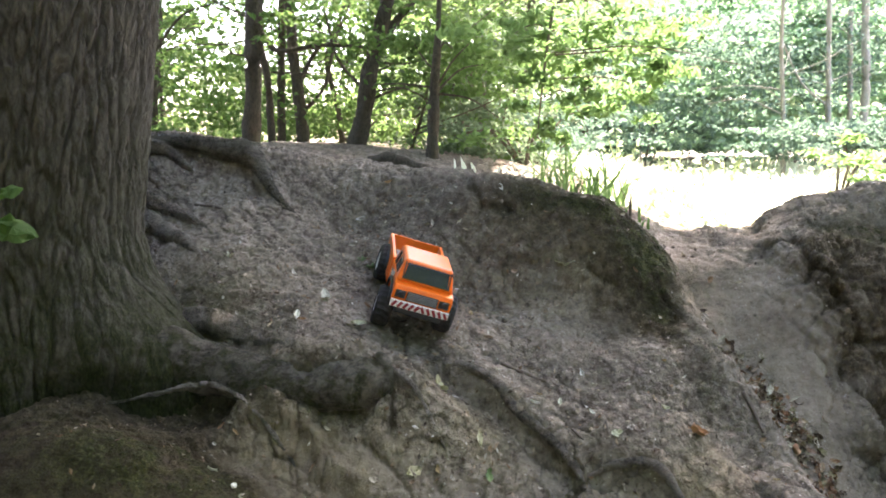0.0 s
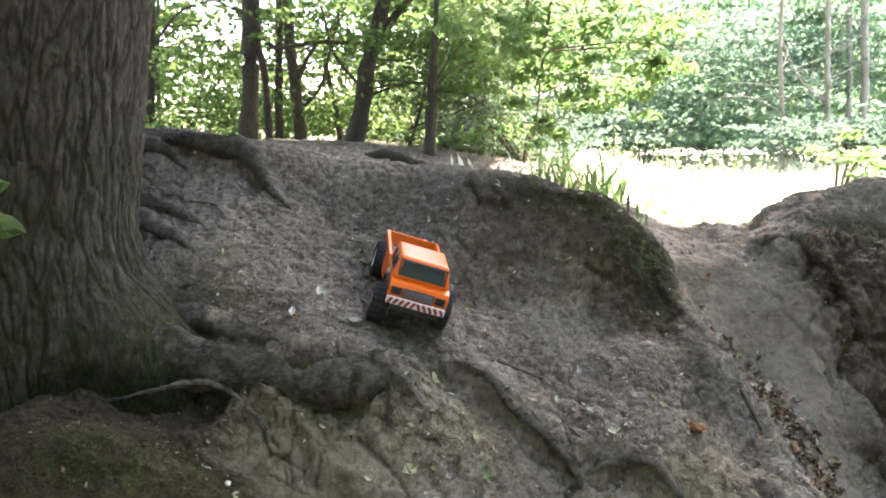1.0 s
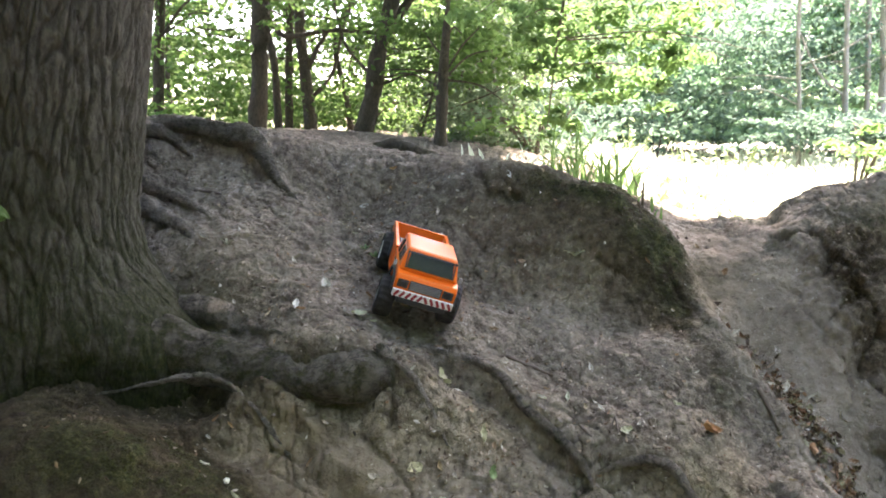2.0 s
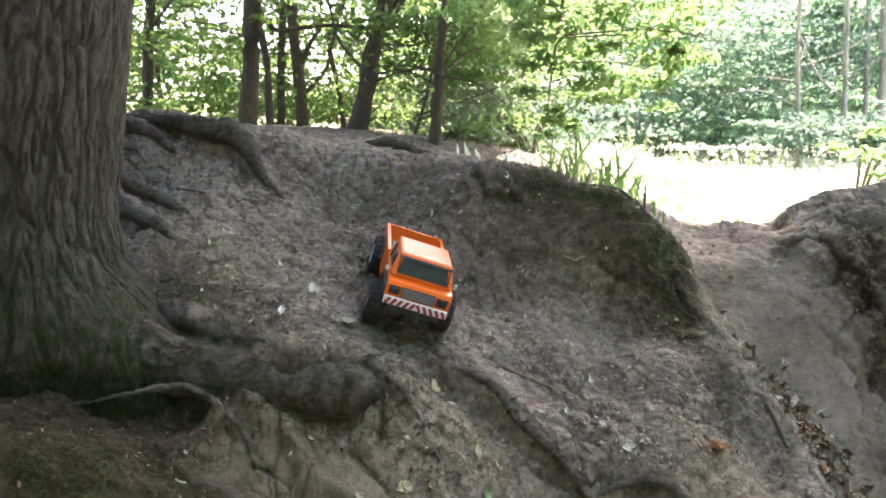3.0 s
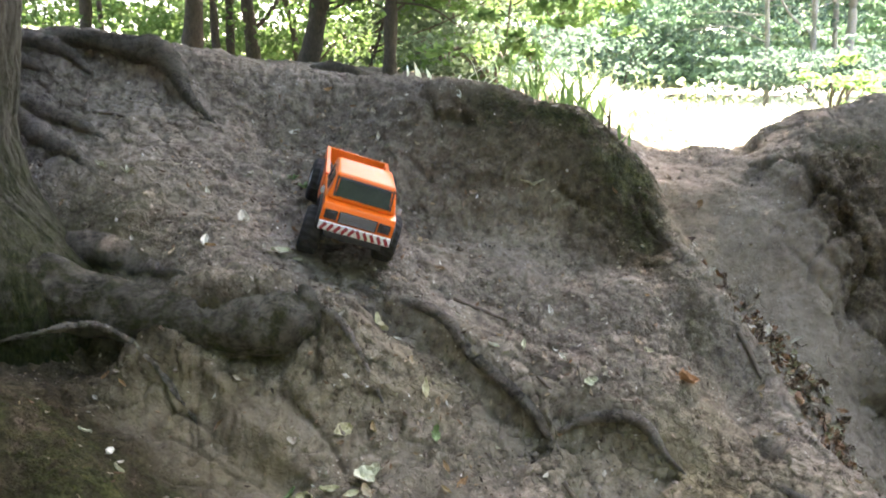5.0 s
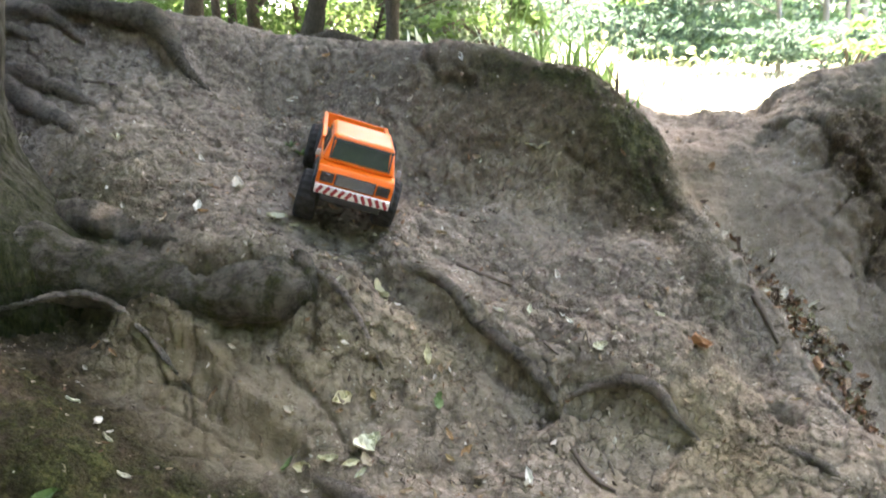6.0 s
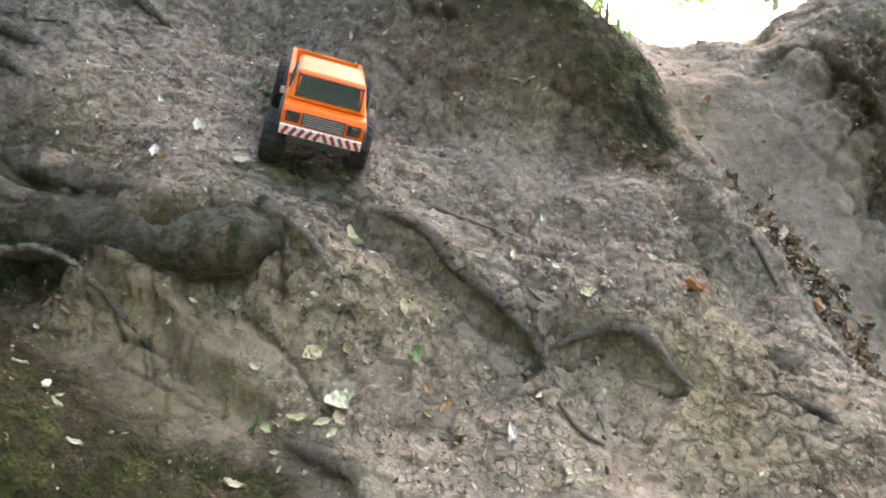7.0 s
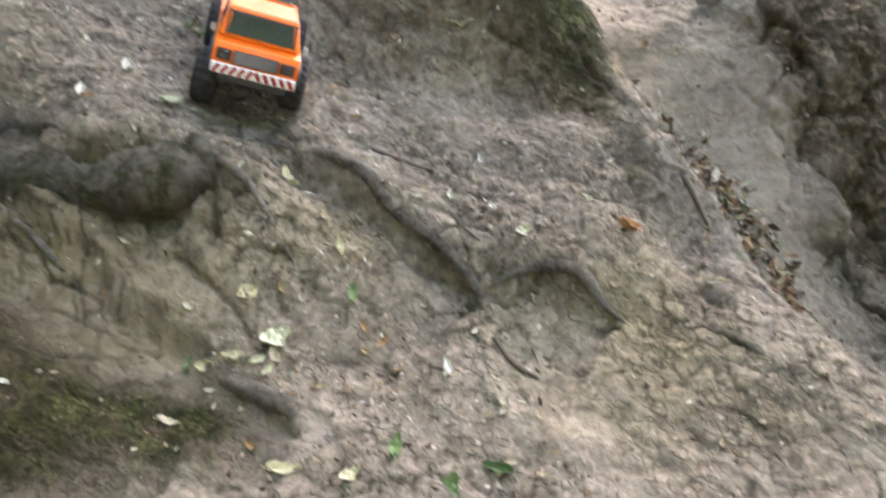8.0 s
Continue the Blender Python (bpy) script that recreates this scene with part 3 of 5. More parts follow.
def build_ground():
    xs = grade([(-400, -60, 60), (-60, -10, 6), (-10, -1.7, 0.35), (-1.7, -1.0, 0.012), (-1.0, 1.5, 0.0038), (1.5, 1.9, 0.01), (1.9, 10, 0.35), (10, 60, 6), (60, 400, 60)])
    ys = grade([(-60, -4, 8), (-4, 0.9, 0.25), (0.9, 1.3, 0.012), (1.3, 2.6, 0.0038), (2.6, 2.95, 0.0055), (2.95, 3.1, 0.012), (3.1, 5, 0.06), (5, 12, 0.5), (12, 60, 5), (60, 600, 60)])
    gx, gy = np.meshgrid(xs, ys)
    z = height(gx, gy)
    near = (np.abs(gx) < 3) & (gy > 0.5) & (gy < 6)
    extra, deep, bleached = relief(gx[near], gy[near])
    lean = upright(gx[near], gy[near])
    z[near] += extra * lean[2]
    gx[near] += extra * lean[0]
    gy[near] += extra * lean[1]
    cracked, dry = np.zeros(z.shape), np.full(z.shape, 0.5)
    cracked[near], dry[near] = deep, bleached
    z += 0.05 * np.sin(gx * 0.9 + 1) * np.sin(gy * 0.7) * rise((gy - 6) / 0.8)
    nx, ny = len(xs), len(ys)
    verts = np.stack([gx, gy, z], -1).reshape(-1, 3)
    i = (np.arange(ny - 1)[:, None] * nx + np.arange(nx - 1)[None]).ravel()
    ob = part("ground", (verts.tolist(), np.stack([i, i + 1, i + nx + 1, i + nx], 1).tolist()), SOIL, smooth=True)
    tagged(ob, "dry grey-brown trodden earth bank with cracks, moss and a gully", "ground", kind="structure")
    px, py = verts[:, 0], verts[:, 1]
    moss = humps(px, py, [(0.52, 2.545, 0.26, 0.07, 1.4), (0.62, 2.47, 0.13, 0.10, 1.1), (0.68, 2.37, 0.06, 0.10, 0.7), (-0.66, 1.48, 0.2, 0.14, 0.6), (-0.42, 1.40, 0.12, 0.1, 0.8), (-0.17, 1.50, 0.10, 0.07, 1.4), (-0.34, 1.46, 0.12, 0.08, 1.0), (-0.72, 2.03, 0.16, 0.1, 0.9), (-0.30, 1.82, 0.18, 0.025, 0.7),
                          (1.44, 2.64, 0.16, 0.06, 1.2), (-0.9, 1.6, 0.25, 0.25, 0.5), (-0.56, 1.55, 0.14, 0.1, 0.9), (0.75, 2.12, 0.05, 0.1, 0.5)])
    # First two rows: shade painted on the upper slope, tinted as humus.
    humus_shade = humps(px, py, [(-0.2, 2.62, 0.3, 0.13, 0.2), (0.1, 2.70, 0.3, 0.12, 0.2), (0.42, 2.475, 0.28, 0.075, 0.95), (0.60, 2.37, 0.12, 0.12, 1.0), (0.68, 2.28, 0.06, 0.08, 0.8), (0.05, 2.56, 0.14, 0.07, 0.5), (1.30, 2.44, 0.12, 0.12, 1.5), (1.46, 2.44, 0.18, 0.11, 1.4), (1.34, 2.30, 0.12, 0.14, 1.4), (1.46, 2.12, 0.13, 0.15, 1.1)])
    # The hollow under the arched root gets both humus and painted shade.
    humus_shade += humps(px, py, [(0.64, 2.36, 0.06, 0.14, 1.0), (-0.72, 1.86, 0.2, 0.06, 1.2), (-0.28, 1.825, 0.14, 0.02, 0.6), (-0.95, 1.72, 0.24, 0.2, 1.0), (-0.72, 1.52, 0.28, 0.22, 1.7), (-0.74, 1.74, 0.12, 0.07, 1.5), (-0.5, 1.44, 0.12, 0.1, 0.7), (-0.56, 1.56, 0.13, 0.1, 0.8), (-0.17, 1.50, 0.09, 0.06, 1.0), (-0.36, 1.46, 0.13, 0.08, 0.9), (0.75, 1.58, 0.28, 0.14, 0.18), (-0.62, 1.84, 0.14, 0.05, 0.8)])
    dust = humps(px, py, [(1.38, 2.80, 0.25, 0.09, 0.8), (0.80, 2.5, 0.05, 0.2, 0.7), (0.86, 2.62, 0.1, 0.22, 1.0), (0.86, 2.42, 0.08, 0.14, 0.8), (1.05, 2.45, 0.15, 0.25, 0.8), (1.12, 2.2, 0.14, 0.2, 0.7), (1.2, 1.95, 0.14, 0.2, 0.35), (-0.29, 1.65, 0.12, 0.07, 0.9), (-0.43, 1.755, 0.08, 0.045, 1.0), (-0.34, 1.73, 0.09, 0.045, 1.0)])
    dust += humps(px, py, [(-0.52, 1.70, 0.08, 0.05, 0.6), (-0.27, 1.69, 0.08, 0.05, 0.8), (-0.12, 1.60, 0.3, 0.12, 0.45), (0.15, 1.75, 0.25, 0.08, 0.35), (0.5, 1.62, 0.25, 0.1, 0.1), (0.8, 1.5, 0.3, 0.2, 0.1), (-0.66, 2.25, 0.12, 0.16, 0.6), (0.1, 1.48, 0.3, 0.1, 0.35), (0.4, 2.15, 0.2, 0.1, 0.25), (0.3, 2.25, 0.12, 0.08, 0.35)])
    algae = humps(px, py, [(-0.3, 1.72, 0.3, 0.12, 1.0), (0.08, 1.84, 0.14, 0.1, 1.0), (0.55, 1.74, 0.2, 0.08, 0.8), (-0.5, 1.6, 0.25, 0.2, 1.0), (0.7, 1.85, 0.1, 0.12, 0.7), (0.7, 1.6, 0.3, 0.14, 0.7), (0.5, 2.45, 0.35, 0.18, 1.0), (-0.6, 2.1, 0.2, 0.2, 0.5), (1.45, 2.6, 0.2, 0.15, 0.7)])
    for name, values in (("moss", moss), ("humus_shade", humus_shade), ("dust", dust), ("algae", algae), ("crack", cracked.ravel()), ("dry", dry.ravel())):
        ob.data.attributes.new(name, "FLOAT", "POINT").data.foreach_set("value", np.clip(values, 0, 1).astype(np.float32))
    return ob


build_ground()


def lumps(x, y):
    return float(relief(x, y)[0] / max(0.5, upright(x, y)[2]))


def on_ground(x, y, lift=0.0):
    return Vector((x, y, float(height(x, y)) + lumps(x, y) + lift))


def lie(x, y, turn=0.0, lift=0.0):
    """A pose that lies flat on the slope at x, y."""
    e = 0.02
    n = Vector((float(height(x - e, y) - height(x + e, y)), float(height(x, y - e) - height(x, y + e)), 2 * e)).normalized()
    return Matrix.Translation(on_ground(x, y, lift)) @ n.to_track_quat("Z", "Y").to_matrix().to_4x4() @ pose(0, 0, 0, 0, 0, turn)


# ---------------------------------------------------------------- the oak at the foot of the bank
def with_moss(ob, share):
    """Marks how mossy a piece of bark is."""
    values = np.full(len(ob.data.vertices), share, np.float32)
    ob.data.attributes.new("moss", "FLOAT", "POINT").data.foreach_set("value", values)
    return ob


BUTTRESSES = [(-0.25, 0.27, 10.0), (-1.6, 0.05, 6.0), (-2.4, 0.2, 7.0), (1.2, 0.24, 7.0), (2.6, 0.2, 6.0)]  # heading, reach, how narrow


def oak_trunk():
    """A furrowed trunk that flares into its roots."""
    cx, cy, low, high, around, rings = -1.12, 2.07, 0.45, 4.6, 480, 330
    verts, faces, furrows, mossy = [], [], [], []
    for k in range(rings + 1):
        z = low + (high - low) * (k / rings) ** 1.35
        up = z - 0.45
        for j in range(around):
            a = 2 * math.pi * j / around
            r = 0.260 + 0.004 * up + 0.02 * math.exp(-up / 0.45)
            for heading, reach, narrow in BUTTRESSES:
                out = max(0.0, math.cos(a - heading))
                r += reach * float(np.interp(z, (0.45, 0.695, 0.76, 0.80, 0.87, 0.95, 1.05), (1.0, 0.90, 0.80, 0.68, 0.40, 0.12, 0.0))) * out ** (narrow * (0.35 + 0.65 * math.exp(-max(0.0, z - 0.6) / 0.2)))
            side = (a + 0.75 + math.pi) % (2 * math.pi) - math.pi
            r -= 0.03 * math.exp(-((side / 0.35) ** 2)) * min(1.0, max(0.0, (0.75 - z) / 0.08))  # hollow under the foot
            q = Vector((math.cos(a) * 6.2, math.sin(a) * 6.2, z * 1.15))
            warp = noise.noise(q * 0.55) * 0.9
            ridge = noise.noise(Vector((q.x * 1.5 + warp, q.y * 1.5 + warp, z * 6.5)))
            across = noise.noise(Vector((q.x * 1.3, q.y * 1.3, z * 17 + 7)))
            fine = noise.noise(Vector((q.x * 4.6, q.y * 4.6, z * 26)))
            cut = max(max(0.0, 1 - abs(ridge) * 5.5) ** 1.3, 0.6 * max(0.0, 1 - abs(across) * 9.0))
            r += 0.013 * (1 - cut) + 0.004 * fine + 0.015 * noise.noise(Vector((math.cos(a), math.sin(a), z * 1.4)))
            lean = 0.14 * min(1.0, max(0.0, z - 1.1)) + 0.03 * max(0.0, z - 2.1)
            verts.append((cx + lean + r * math.cos(a), cy + r * math.sin(a), z))
            furrows.append(cut)
            # Thickest at the foot, where moss and painted shade go together.
            mossy.append(min(1.0, max(0.0, 1.35 - up * 1.25)))
    for k in range(rings):
        for j in range(around):
            p, q = k * around + j, k * around + (j + 1) % around
            faces.append((p, q, q + around, p + around))
    return (verts, faces), furrows, mossy


oak = thing("oak_tree", (-1.12, 2.07, 0.45), "old oak with furrowed grey-brown bark and bare roots", "tree")
shape, furrows, mossy = oak_trunk()
trunk = part("trunk", shape, OAK, smooth=True)
trunk.parent, trunk.matrix_parent_inverse = oak, oak.matrix_world.inverted()
for name, values in (("furrow", furrows), ("moss", mossy)):
    trunk.data.attributes.new(name, "FLOAT", "POINT").data.foreach_set("value", np.array(values, np.float32))


def oak_root(line, radii, sink=0.3, moss=0.3, seed=0, label="", flat=1.0, rough=0.35, bark=None, knobs=0.004):
    """A bare root that follows the ground through points in plan (and height above it, if given); with no sink the heights are true heights."""
    points = []
    for k, (x, y, *above) in enumerate(line):
        r = float(np.interp(k / (len(line) - 1) * (len(radii) - 1), range(len(radii)), radii))
        points.append(Vector((x, y, above[0])) if sink is None else on_ground(x, y, (above[0] if above else 0.0) + r * (1 - 2 * sink)))
    verts, faces = tube(points, radii, 30, rough, 18, seed, flat)
    for k, v in enumerate(verts):
        swell = noise.fractal(v * 22 + Vector((seed, 0, 0)), 0.8, 2.1, 4)
        verts[k] = v + Vector((0.3 * noise.noise(v * 31), -0.7 * swell, 0.8 * noise.fractal(v * 17 + Vector((3, seed, 0)), 0.8, 2.1, 3))) * knobs + Vector((0, -0.4, 0.5)) * (knobs * noise.fractal(v * 55, 0.8, 2.1, 3) * 0.5)
    ob = part("root", (verts, faces), bark or ROOT, label=label, smooth=True)
    ob.parent, ob.matrix_parent_inverse = oak, oak.matrix_world.inverted()
    return with_moss(ob, moss)


oak_root([(-0.86, 1.95, 0.80), (-0.75, 1.94, 0.757), (-0.66, 1.925, 0.732), (-0.57, 1.912, 0.712), (-0.45, 1.875, 0.697), (-0.33, 1.85, 0.684), (-0.24, 1.838, 0.694), (-0.18, 1.84, 0.70), (-0.15, 1.85, 0.70), (-0.135, 1.875, 0.705)],
         [0.075, 0.072, 0.066, 0.060, 0.053, 0.051, 0.057, 0.054, 0.038, 0.008], None, 1.0, 1, "thick knobbly dark root, worn smooth on top", 1.15, 0.06, RIND, 0.010)
oak_root([(-0.165, 1.862, 0.772), (-0.15, 1.852, 0.752), (-0.138, 1.84, 0.715), (-0.132, 1.825, 0.665)], [0.010, 0.020, 0.018, 0.006], None, 0.6, 22, "dark stub at the end of a root", 1.0, 0.08, RIND, 0.004)
oak_root([(-0.13, 1.85), (-0.09, 1.835), (-0.05, 1.82), (0.01, 1.77)], [0.006, 0.011, 0.008, 0.003], 0.62, 0.1, 2, "", 0.8, 0.5)
oak_root([(-0.10, 2.0), (-0.02, 2.0), (0.05, 1.995), (0.13, 1.956), (0.20, 1.896), (0.26, 1.842), (0.32, 1.797), (0.37, 1.755)], [0.004, 0.009, 0.013, 0.015, 0.015, 0.014, 0.012, 0.004], 0.74, 0.1, 3, "dark root along a step in the earth, worn pale on top", 1.0, 0.16, ROOT, 0.004)
oak_root([(-0.87, 1.83, 0.645), (-0.78, 1.838, 0.664), (-0.70, 1.835, 0.680), (-0.64, 1.835, 0.695), (-0.587, 1.835, 0.699), (-0.545, 1.83, 0.686)] + [tuple(on_ground(x, y, lift)) for x, y, lift in ((-0.50, 1.81, 0.003), (-0.45, 1.785, -0.001), (-0.395, 1.76, -0.002), (-0.34, 1.735, -0.002), (-0.25, 1.69, -0.003))],
         [0.003, 0.004, 0.007, 0.009, 0.009, 0.008, 0.006, 0.005, 0.005, 0.005, 0.002], None, 0.55, 4, "thin mossy root arched over a dark hollow", 0.9, 0.5, None, 0.006)
oak_root([(-0.78, 2.11), (-0.68, 2.065), (-0.59, 2.03), (-0.50, 1.985), (-0.40, 1.90)], [0.05, 0.046, 0.040, 0.028, 0.004], 0.94, 0.5, 5, "", 1.0, 0.2, ROOT, 0.008)
oak_root([(-1.1, 2.725), (-0.99, 2.665), (-0.92, 2.65), (-0.85, 2.64)], [0.028, 0.026, 0.022, 0.006], 0.42, 0.2, 6)
oak_root([(-1.06, 2.64), (-0.98, 2.605), (-0.92, 2.58)], [0.02, 0.016, 0.005], 0.42, 0.1, 7)
oak_root([(-1.05, 2.51), (-0.95, 2.485), (-0.87, 2.465), (-0.79, 2.42), (-0.71, 2.37)], [0.03, 0.03, 0.025, 0.016, 0.003], 0.36, 0.1, 8)
oak_root([(-1.03, 2.48), (-0.93, 2.425), (-0.85, 2.365), (-0.77, 2.29), (-0.69, 2.22)], [0.034, 0.032, 0.028, 0.018, 0.004], 0.36, 0.1, 9)
oak_root([(-1.15, 2.72), (-1.054, 2.70), (-0.94, 2.695), (-0.83, 2.69), (-0.74, 2.685), (-0.67, 2.682), (-0.62, 2.665), (-0.585, 2.62), (-0.54, 2.587), (-0.485, 2.545)], [0.020, 0.020, 0.022, 0.030, 0.038, 0.040, 0.032, 0.018, 0.014, 0.004], 0.36, 0.3, 10, "smooth dark root over the top of the bank", 1.0, 0.22, RIND)
oak_root([(0.365, 1.785), (0.43, 1.797), (0.50, 1.792), (0.548, 1.778), (0.585, 1.748), (0.615, 1.72)], [0.004, 0.011, 0.014, 0.013, 0.008, 0.003], 0.64, 0.1, 11, "", 1.0, 0.2, ROOT, 0.004)
oak_root([(-0.16, 1.635), (-0.09, 1.59), (-0.03, 1.567), (0.0, 1.545), (0.012, 1.525)], [0.004, 0.014, 0.021, 0.019, 0.006], 0.8, 0.3, 12, "", 1.0, 0.25, ROOT, 0.006)
oak_root([(0.79, 1.72), (0.85, 1.68), (0.90, 1.62)], [0.006, 0.01, 0.004], 0.42, 0.1, 13)


# ---------------------------------------------------------------- the toy truck
def settle(m, x, y):
    """How far the springs let a wheel down, or push it up, to touch the ground."""
    foot = m @ Vector((x, y, 0))
    return max(-0.035, min(0.03, (float(height(foot.x, foot.y)) + 0.004 - foot.z) / 1.08))


def truck_wheel(parent, x, y, z, turn=0.0):
    w = part("wheel", turned([(0.0, -0.006), (0.025, -0.006), (0.025, 0.006), (0.0, 0.006)], steps=24), BLACK, parent)
    w.matrix_basis = pose(x, y, z + settle(parent.matrix_world, x, y), 0, 0, turn)
    side = 1 if x > 0 else -1
    tyre = [(0.025, -0.019), (0.034, -0.0225), (0.044, -0.0215), (0.0495, -0.016), (0.051, 0.0), (0.0495, 0.016), (0.044, 0.0215), (0.034, 0.0225), (0.025, 0.019), (0.025, -0.019)]
    verts, faces = turned(tyre, steps=40)
    lug = len(tyre)
    out = []
    for i, v in enumerate(verts):  # blocks of tread: every second ring stands proud on the crown
        k, j = divmod(i, lug)
        f = 1.035 if 2 <= j <= 6 and (k + (j > 4)) % 2 else 1.0
        out.append((v[0], v[1] * f, v[2] * f))
    part("tyre", (out, faces), RUBBER, w, "chunky dusty black tyre")
    rim = turned([(0.0, 0.012), (0.007, 0.012), (0.008, 0.017), (0.0, 0.018)], steps=16)
    dish = turned([(0.006, 0.010), (0.014, 0.008), (0.020, 0.013), (0.0235, 0.0205), (0.0255, 0.021), (0.026, 0.016)], steps=32)
    spokes = []
    for k in range(8):
        a = k * math.pi / 4
        spokes.append(block((0.013, 0.014 * math.cos(a), 0.014 * math.sin(a)), (0.006, 0.003, 0.014), 0.0, Matrix.Rotation(a + math.pi / 2, 3, "X")))
    verts, faces = joined([rim, dish])
    for bm in spokes:
        bm.verts.ensure_lookup_table()
        n = len(verts)
        verts += [tuple(v.co) for v in bm.verts]
        faces += [tuple(v.index + n for v in f.verts) for f in bm.faces]
        bm.free()
    part("rim", ([(v[0] * side, v[1], v[2]) for v in verts], faces), CHROME, w, "silver dished wheel rim", smooth=False)
    return w


def toy_truck(place):
    """x to its left-hand side as seen from the front, -y ahead, z up from the ground; 0.41 m long."""
    t = thing("toy_truck", place, "orange radio-controlled toy pickup truck with chunky tyres, on the earth bank", "toy truck")
    part("chassis", box(box(block((-0.024, 0.0, 0.068), (0.012, 0.33, 0.016), 0.002), (0.024, 0.0, 0.068), (0.012, 0.33, 0.016), 0.002), (0, 0.0, 0.07), (0.06, 0.12, 0.024), 0.004), BLACK, t, "black chassis rails")
    for y in (-0.125, 0.125):
        v, f = turned([(0.0, -0.085), (0.009, -0.085), (0.009, -0.03), (0.02, -0.015), (0.02, 0.015), (0.009, 0.03), (0.009, 0.085), (0.0, 0.085)], steps=14)
        ends = [settle(t.matrix_world, x, y) for x in (-0.078, 0.078)]
        part("axle", ([(a, b + y, c + 0.05 + ends[0] + (ends[1] - ends[0]) * (a + 0.078) / 0.156) for a, b, c in v], f), BLACK, t)
        for x in (-0.078, 0.078):
            truck_wheel(t, x, y, 0.051, -4 if y < 0 else 0)
            v, f = turned([(0.0, 0), (0.008, 0), (0.008, 0.05), (0.0, 0.05)], "Z", 12)
            part("shock_absorber", ([(a + x * 0.55, b + y * 0.85, c + 0.052) for a, b, c in v], f), CHROME, t)
    # load bed: floor, sides, tailgate and headboard with real thickness
    part("bed_floor", block((0, 0.098, 0.098), (0.136, 0.205, 0.006), 0.001), BEDLINER, t, "grey metal bed floor")
    for s in (-1, 1):
        side = [(-0.010, 0.066), (-0.010, 0.136), (0.208, 0.142), (0.208, 0.112), (0.182, 0.112), (0.166, 0.106), (0.085, 0.104), (0.070, 0.084), (0.052, 0.068)]
        part("bed_side", prism(side, s * 0.0685, s * 0.0775, 0.0012), PAINT, t)
        arch = curve_points([(0, 0.066, 0.078), (0, 0.078, 0.108), (0, 0.125, 0.122), (0, 0.17, 0.112), (0, 0.188, 0.094)], 5)
        part("wheel_arch", tube([p + Vector((s * 0.078, 0, 0)) for p in arch], [0.006], 6, 0, 1), BLACK, t, smooth=True)
        arch = curve_points([(0, -0.185, 0.078), (0, -0.172, 0.102), (0, -0.125, 0.112), (0, -0.08, 0.100), (0, -0.066, 0.075)], 5)
        part("wheel_arch", tube([p + Vector((s * 0.076, 0, 0)) for p in arch], [0.006], 6, 0, 1), BLACK, t, smooth=True)
    part("tailgate", block((0, 0.204, 0.120), (0.150, 0.008, 0.044), 0.0015), PAINT, t)
    part("headboard", block((0, -0.006, 0.117), (0.140, 0.007, 0.042), 0.0015), PAINT, t)
    # cab: a lower body with wheel cut-outs and a tapered glasshouse
    low = [(-0.012, 0.064), (-0.012, 0.132), (-0.150, 0.130), (-0.188, 0.124), (-0.196, 0.112), (-0.194, 0.084), (-0.180, 0.084), (-0.168, 0.106), (-0.125, 0.110), (-0.086, 0.098), (-0.072, 0.066)]
    part("cab_body", prism(low, -0.076, 0.076, 0.003), PAINT, t)
    cab = block((0, 0, 0), (0.148, 0.15, 0.056), 0.0)
    for v in cab.verts:
        up = v.co.z > 0
        y = (-0.144 if v.co.y < 0 else -0.016) if up else (-0.172 if v.co.y < 0 else -0.013)
        v.co = Vector((math.copysign(0.062 if up else 0.074, v.co.x), y, 0.180 if up else 0.128))
    bmesh.ops.bevel(cab, geom=list(cab.edges), offset=0.006, segments=3, affect="EDGES", profile=0.5)
    part("cab", cab, PAINT, t, smooth=False)
    tilt = math.atan2(0.028, 0.052)
    screen = block((0, 0, 0), (0.116, 0.003, 0.042), 0.0012, Matrix.Rotation(-tilt, 3, "X"), (0.93, 1))
    part("windscreen", screen, GLASS, t, "dark windscreen").location = (0, -0.1592, 0.1545)
    frame_bars = bmesh.new()
    for s in (-1, 1):
        box(frame_bars, (s * 0.0595, 0.0, 0), (0.003, 0.004, 0.044), 0.0, Matrix.Rotation(-tilt, 3, "X"))
        box(frame_bars, (0, s * -0.0115, s * 0.0215), (0.120, 0.004, 0.003), 0.0, Matrix.Rotation(-tilt, 3, "X"))
    part("screen_seal", frame_bars, BLACK, t).location = (0, -0.1592, 0.1545)
    for s in (-1, 1):
        lean = Matrix.Rotation(s * -0.225, 3, "Y")
        part("door_window", block((s * 0.0692, -0.110, 0.153), (0.003, 0.052, 0.032), 0.001, lean, (1, 0.85)), GLASS, t, "dark side window")
        part("quarter_window", block((s * 0.0692, -0.055, 0.154), (0.003, 0.022, 0.034), 0.001, lean), GLASS, t, "dark side window")
        part("door_handle", block((s * 0.0775, -0.075, 0.122), (0.004, 0.014, 0.004), 0.001), BLACK, t)
        part("headlight_surround", block((s * 0.056, -0.1955, 0.1035), (0.026, 0.004, 0.02), 0.001), BLACK, t)
        v, f = turned([(0.0, -0.003), (0.007, -0.003), (0.0085, 0.0), (0.0, 0.001)], "Z", 16)
        part("headlight", ([(a + s * 0.056, -0.198 + c, b + 0.1035) for a, b, c in v], f), GLASS, t)
        part("door_mirror", block((s * 0.083, -0.146, 0.134), (0.009, 0.004, 0.013), 0.0015), BEDLINER, t)
    part("rear_window", block((0, -0.0125, 0.155), (0.085, 0.003, 0.026), 0.001), GLASS, t)
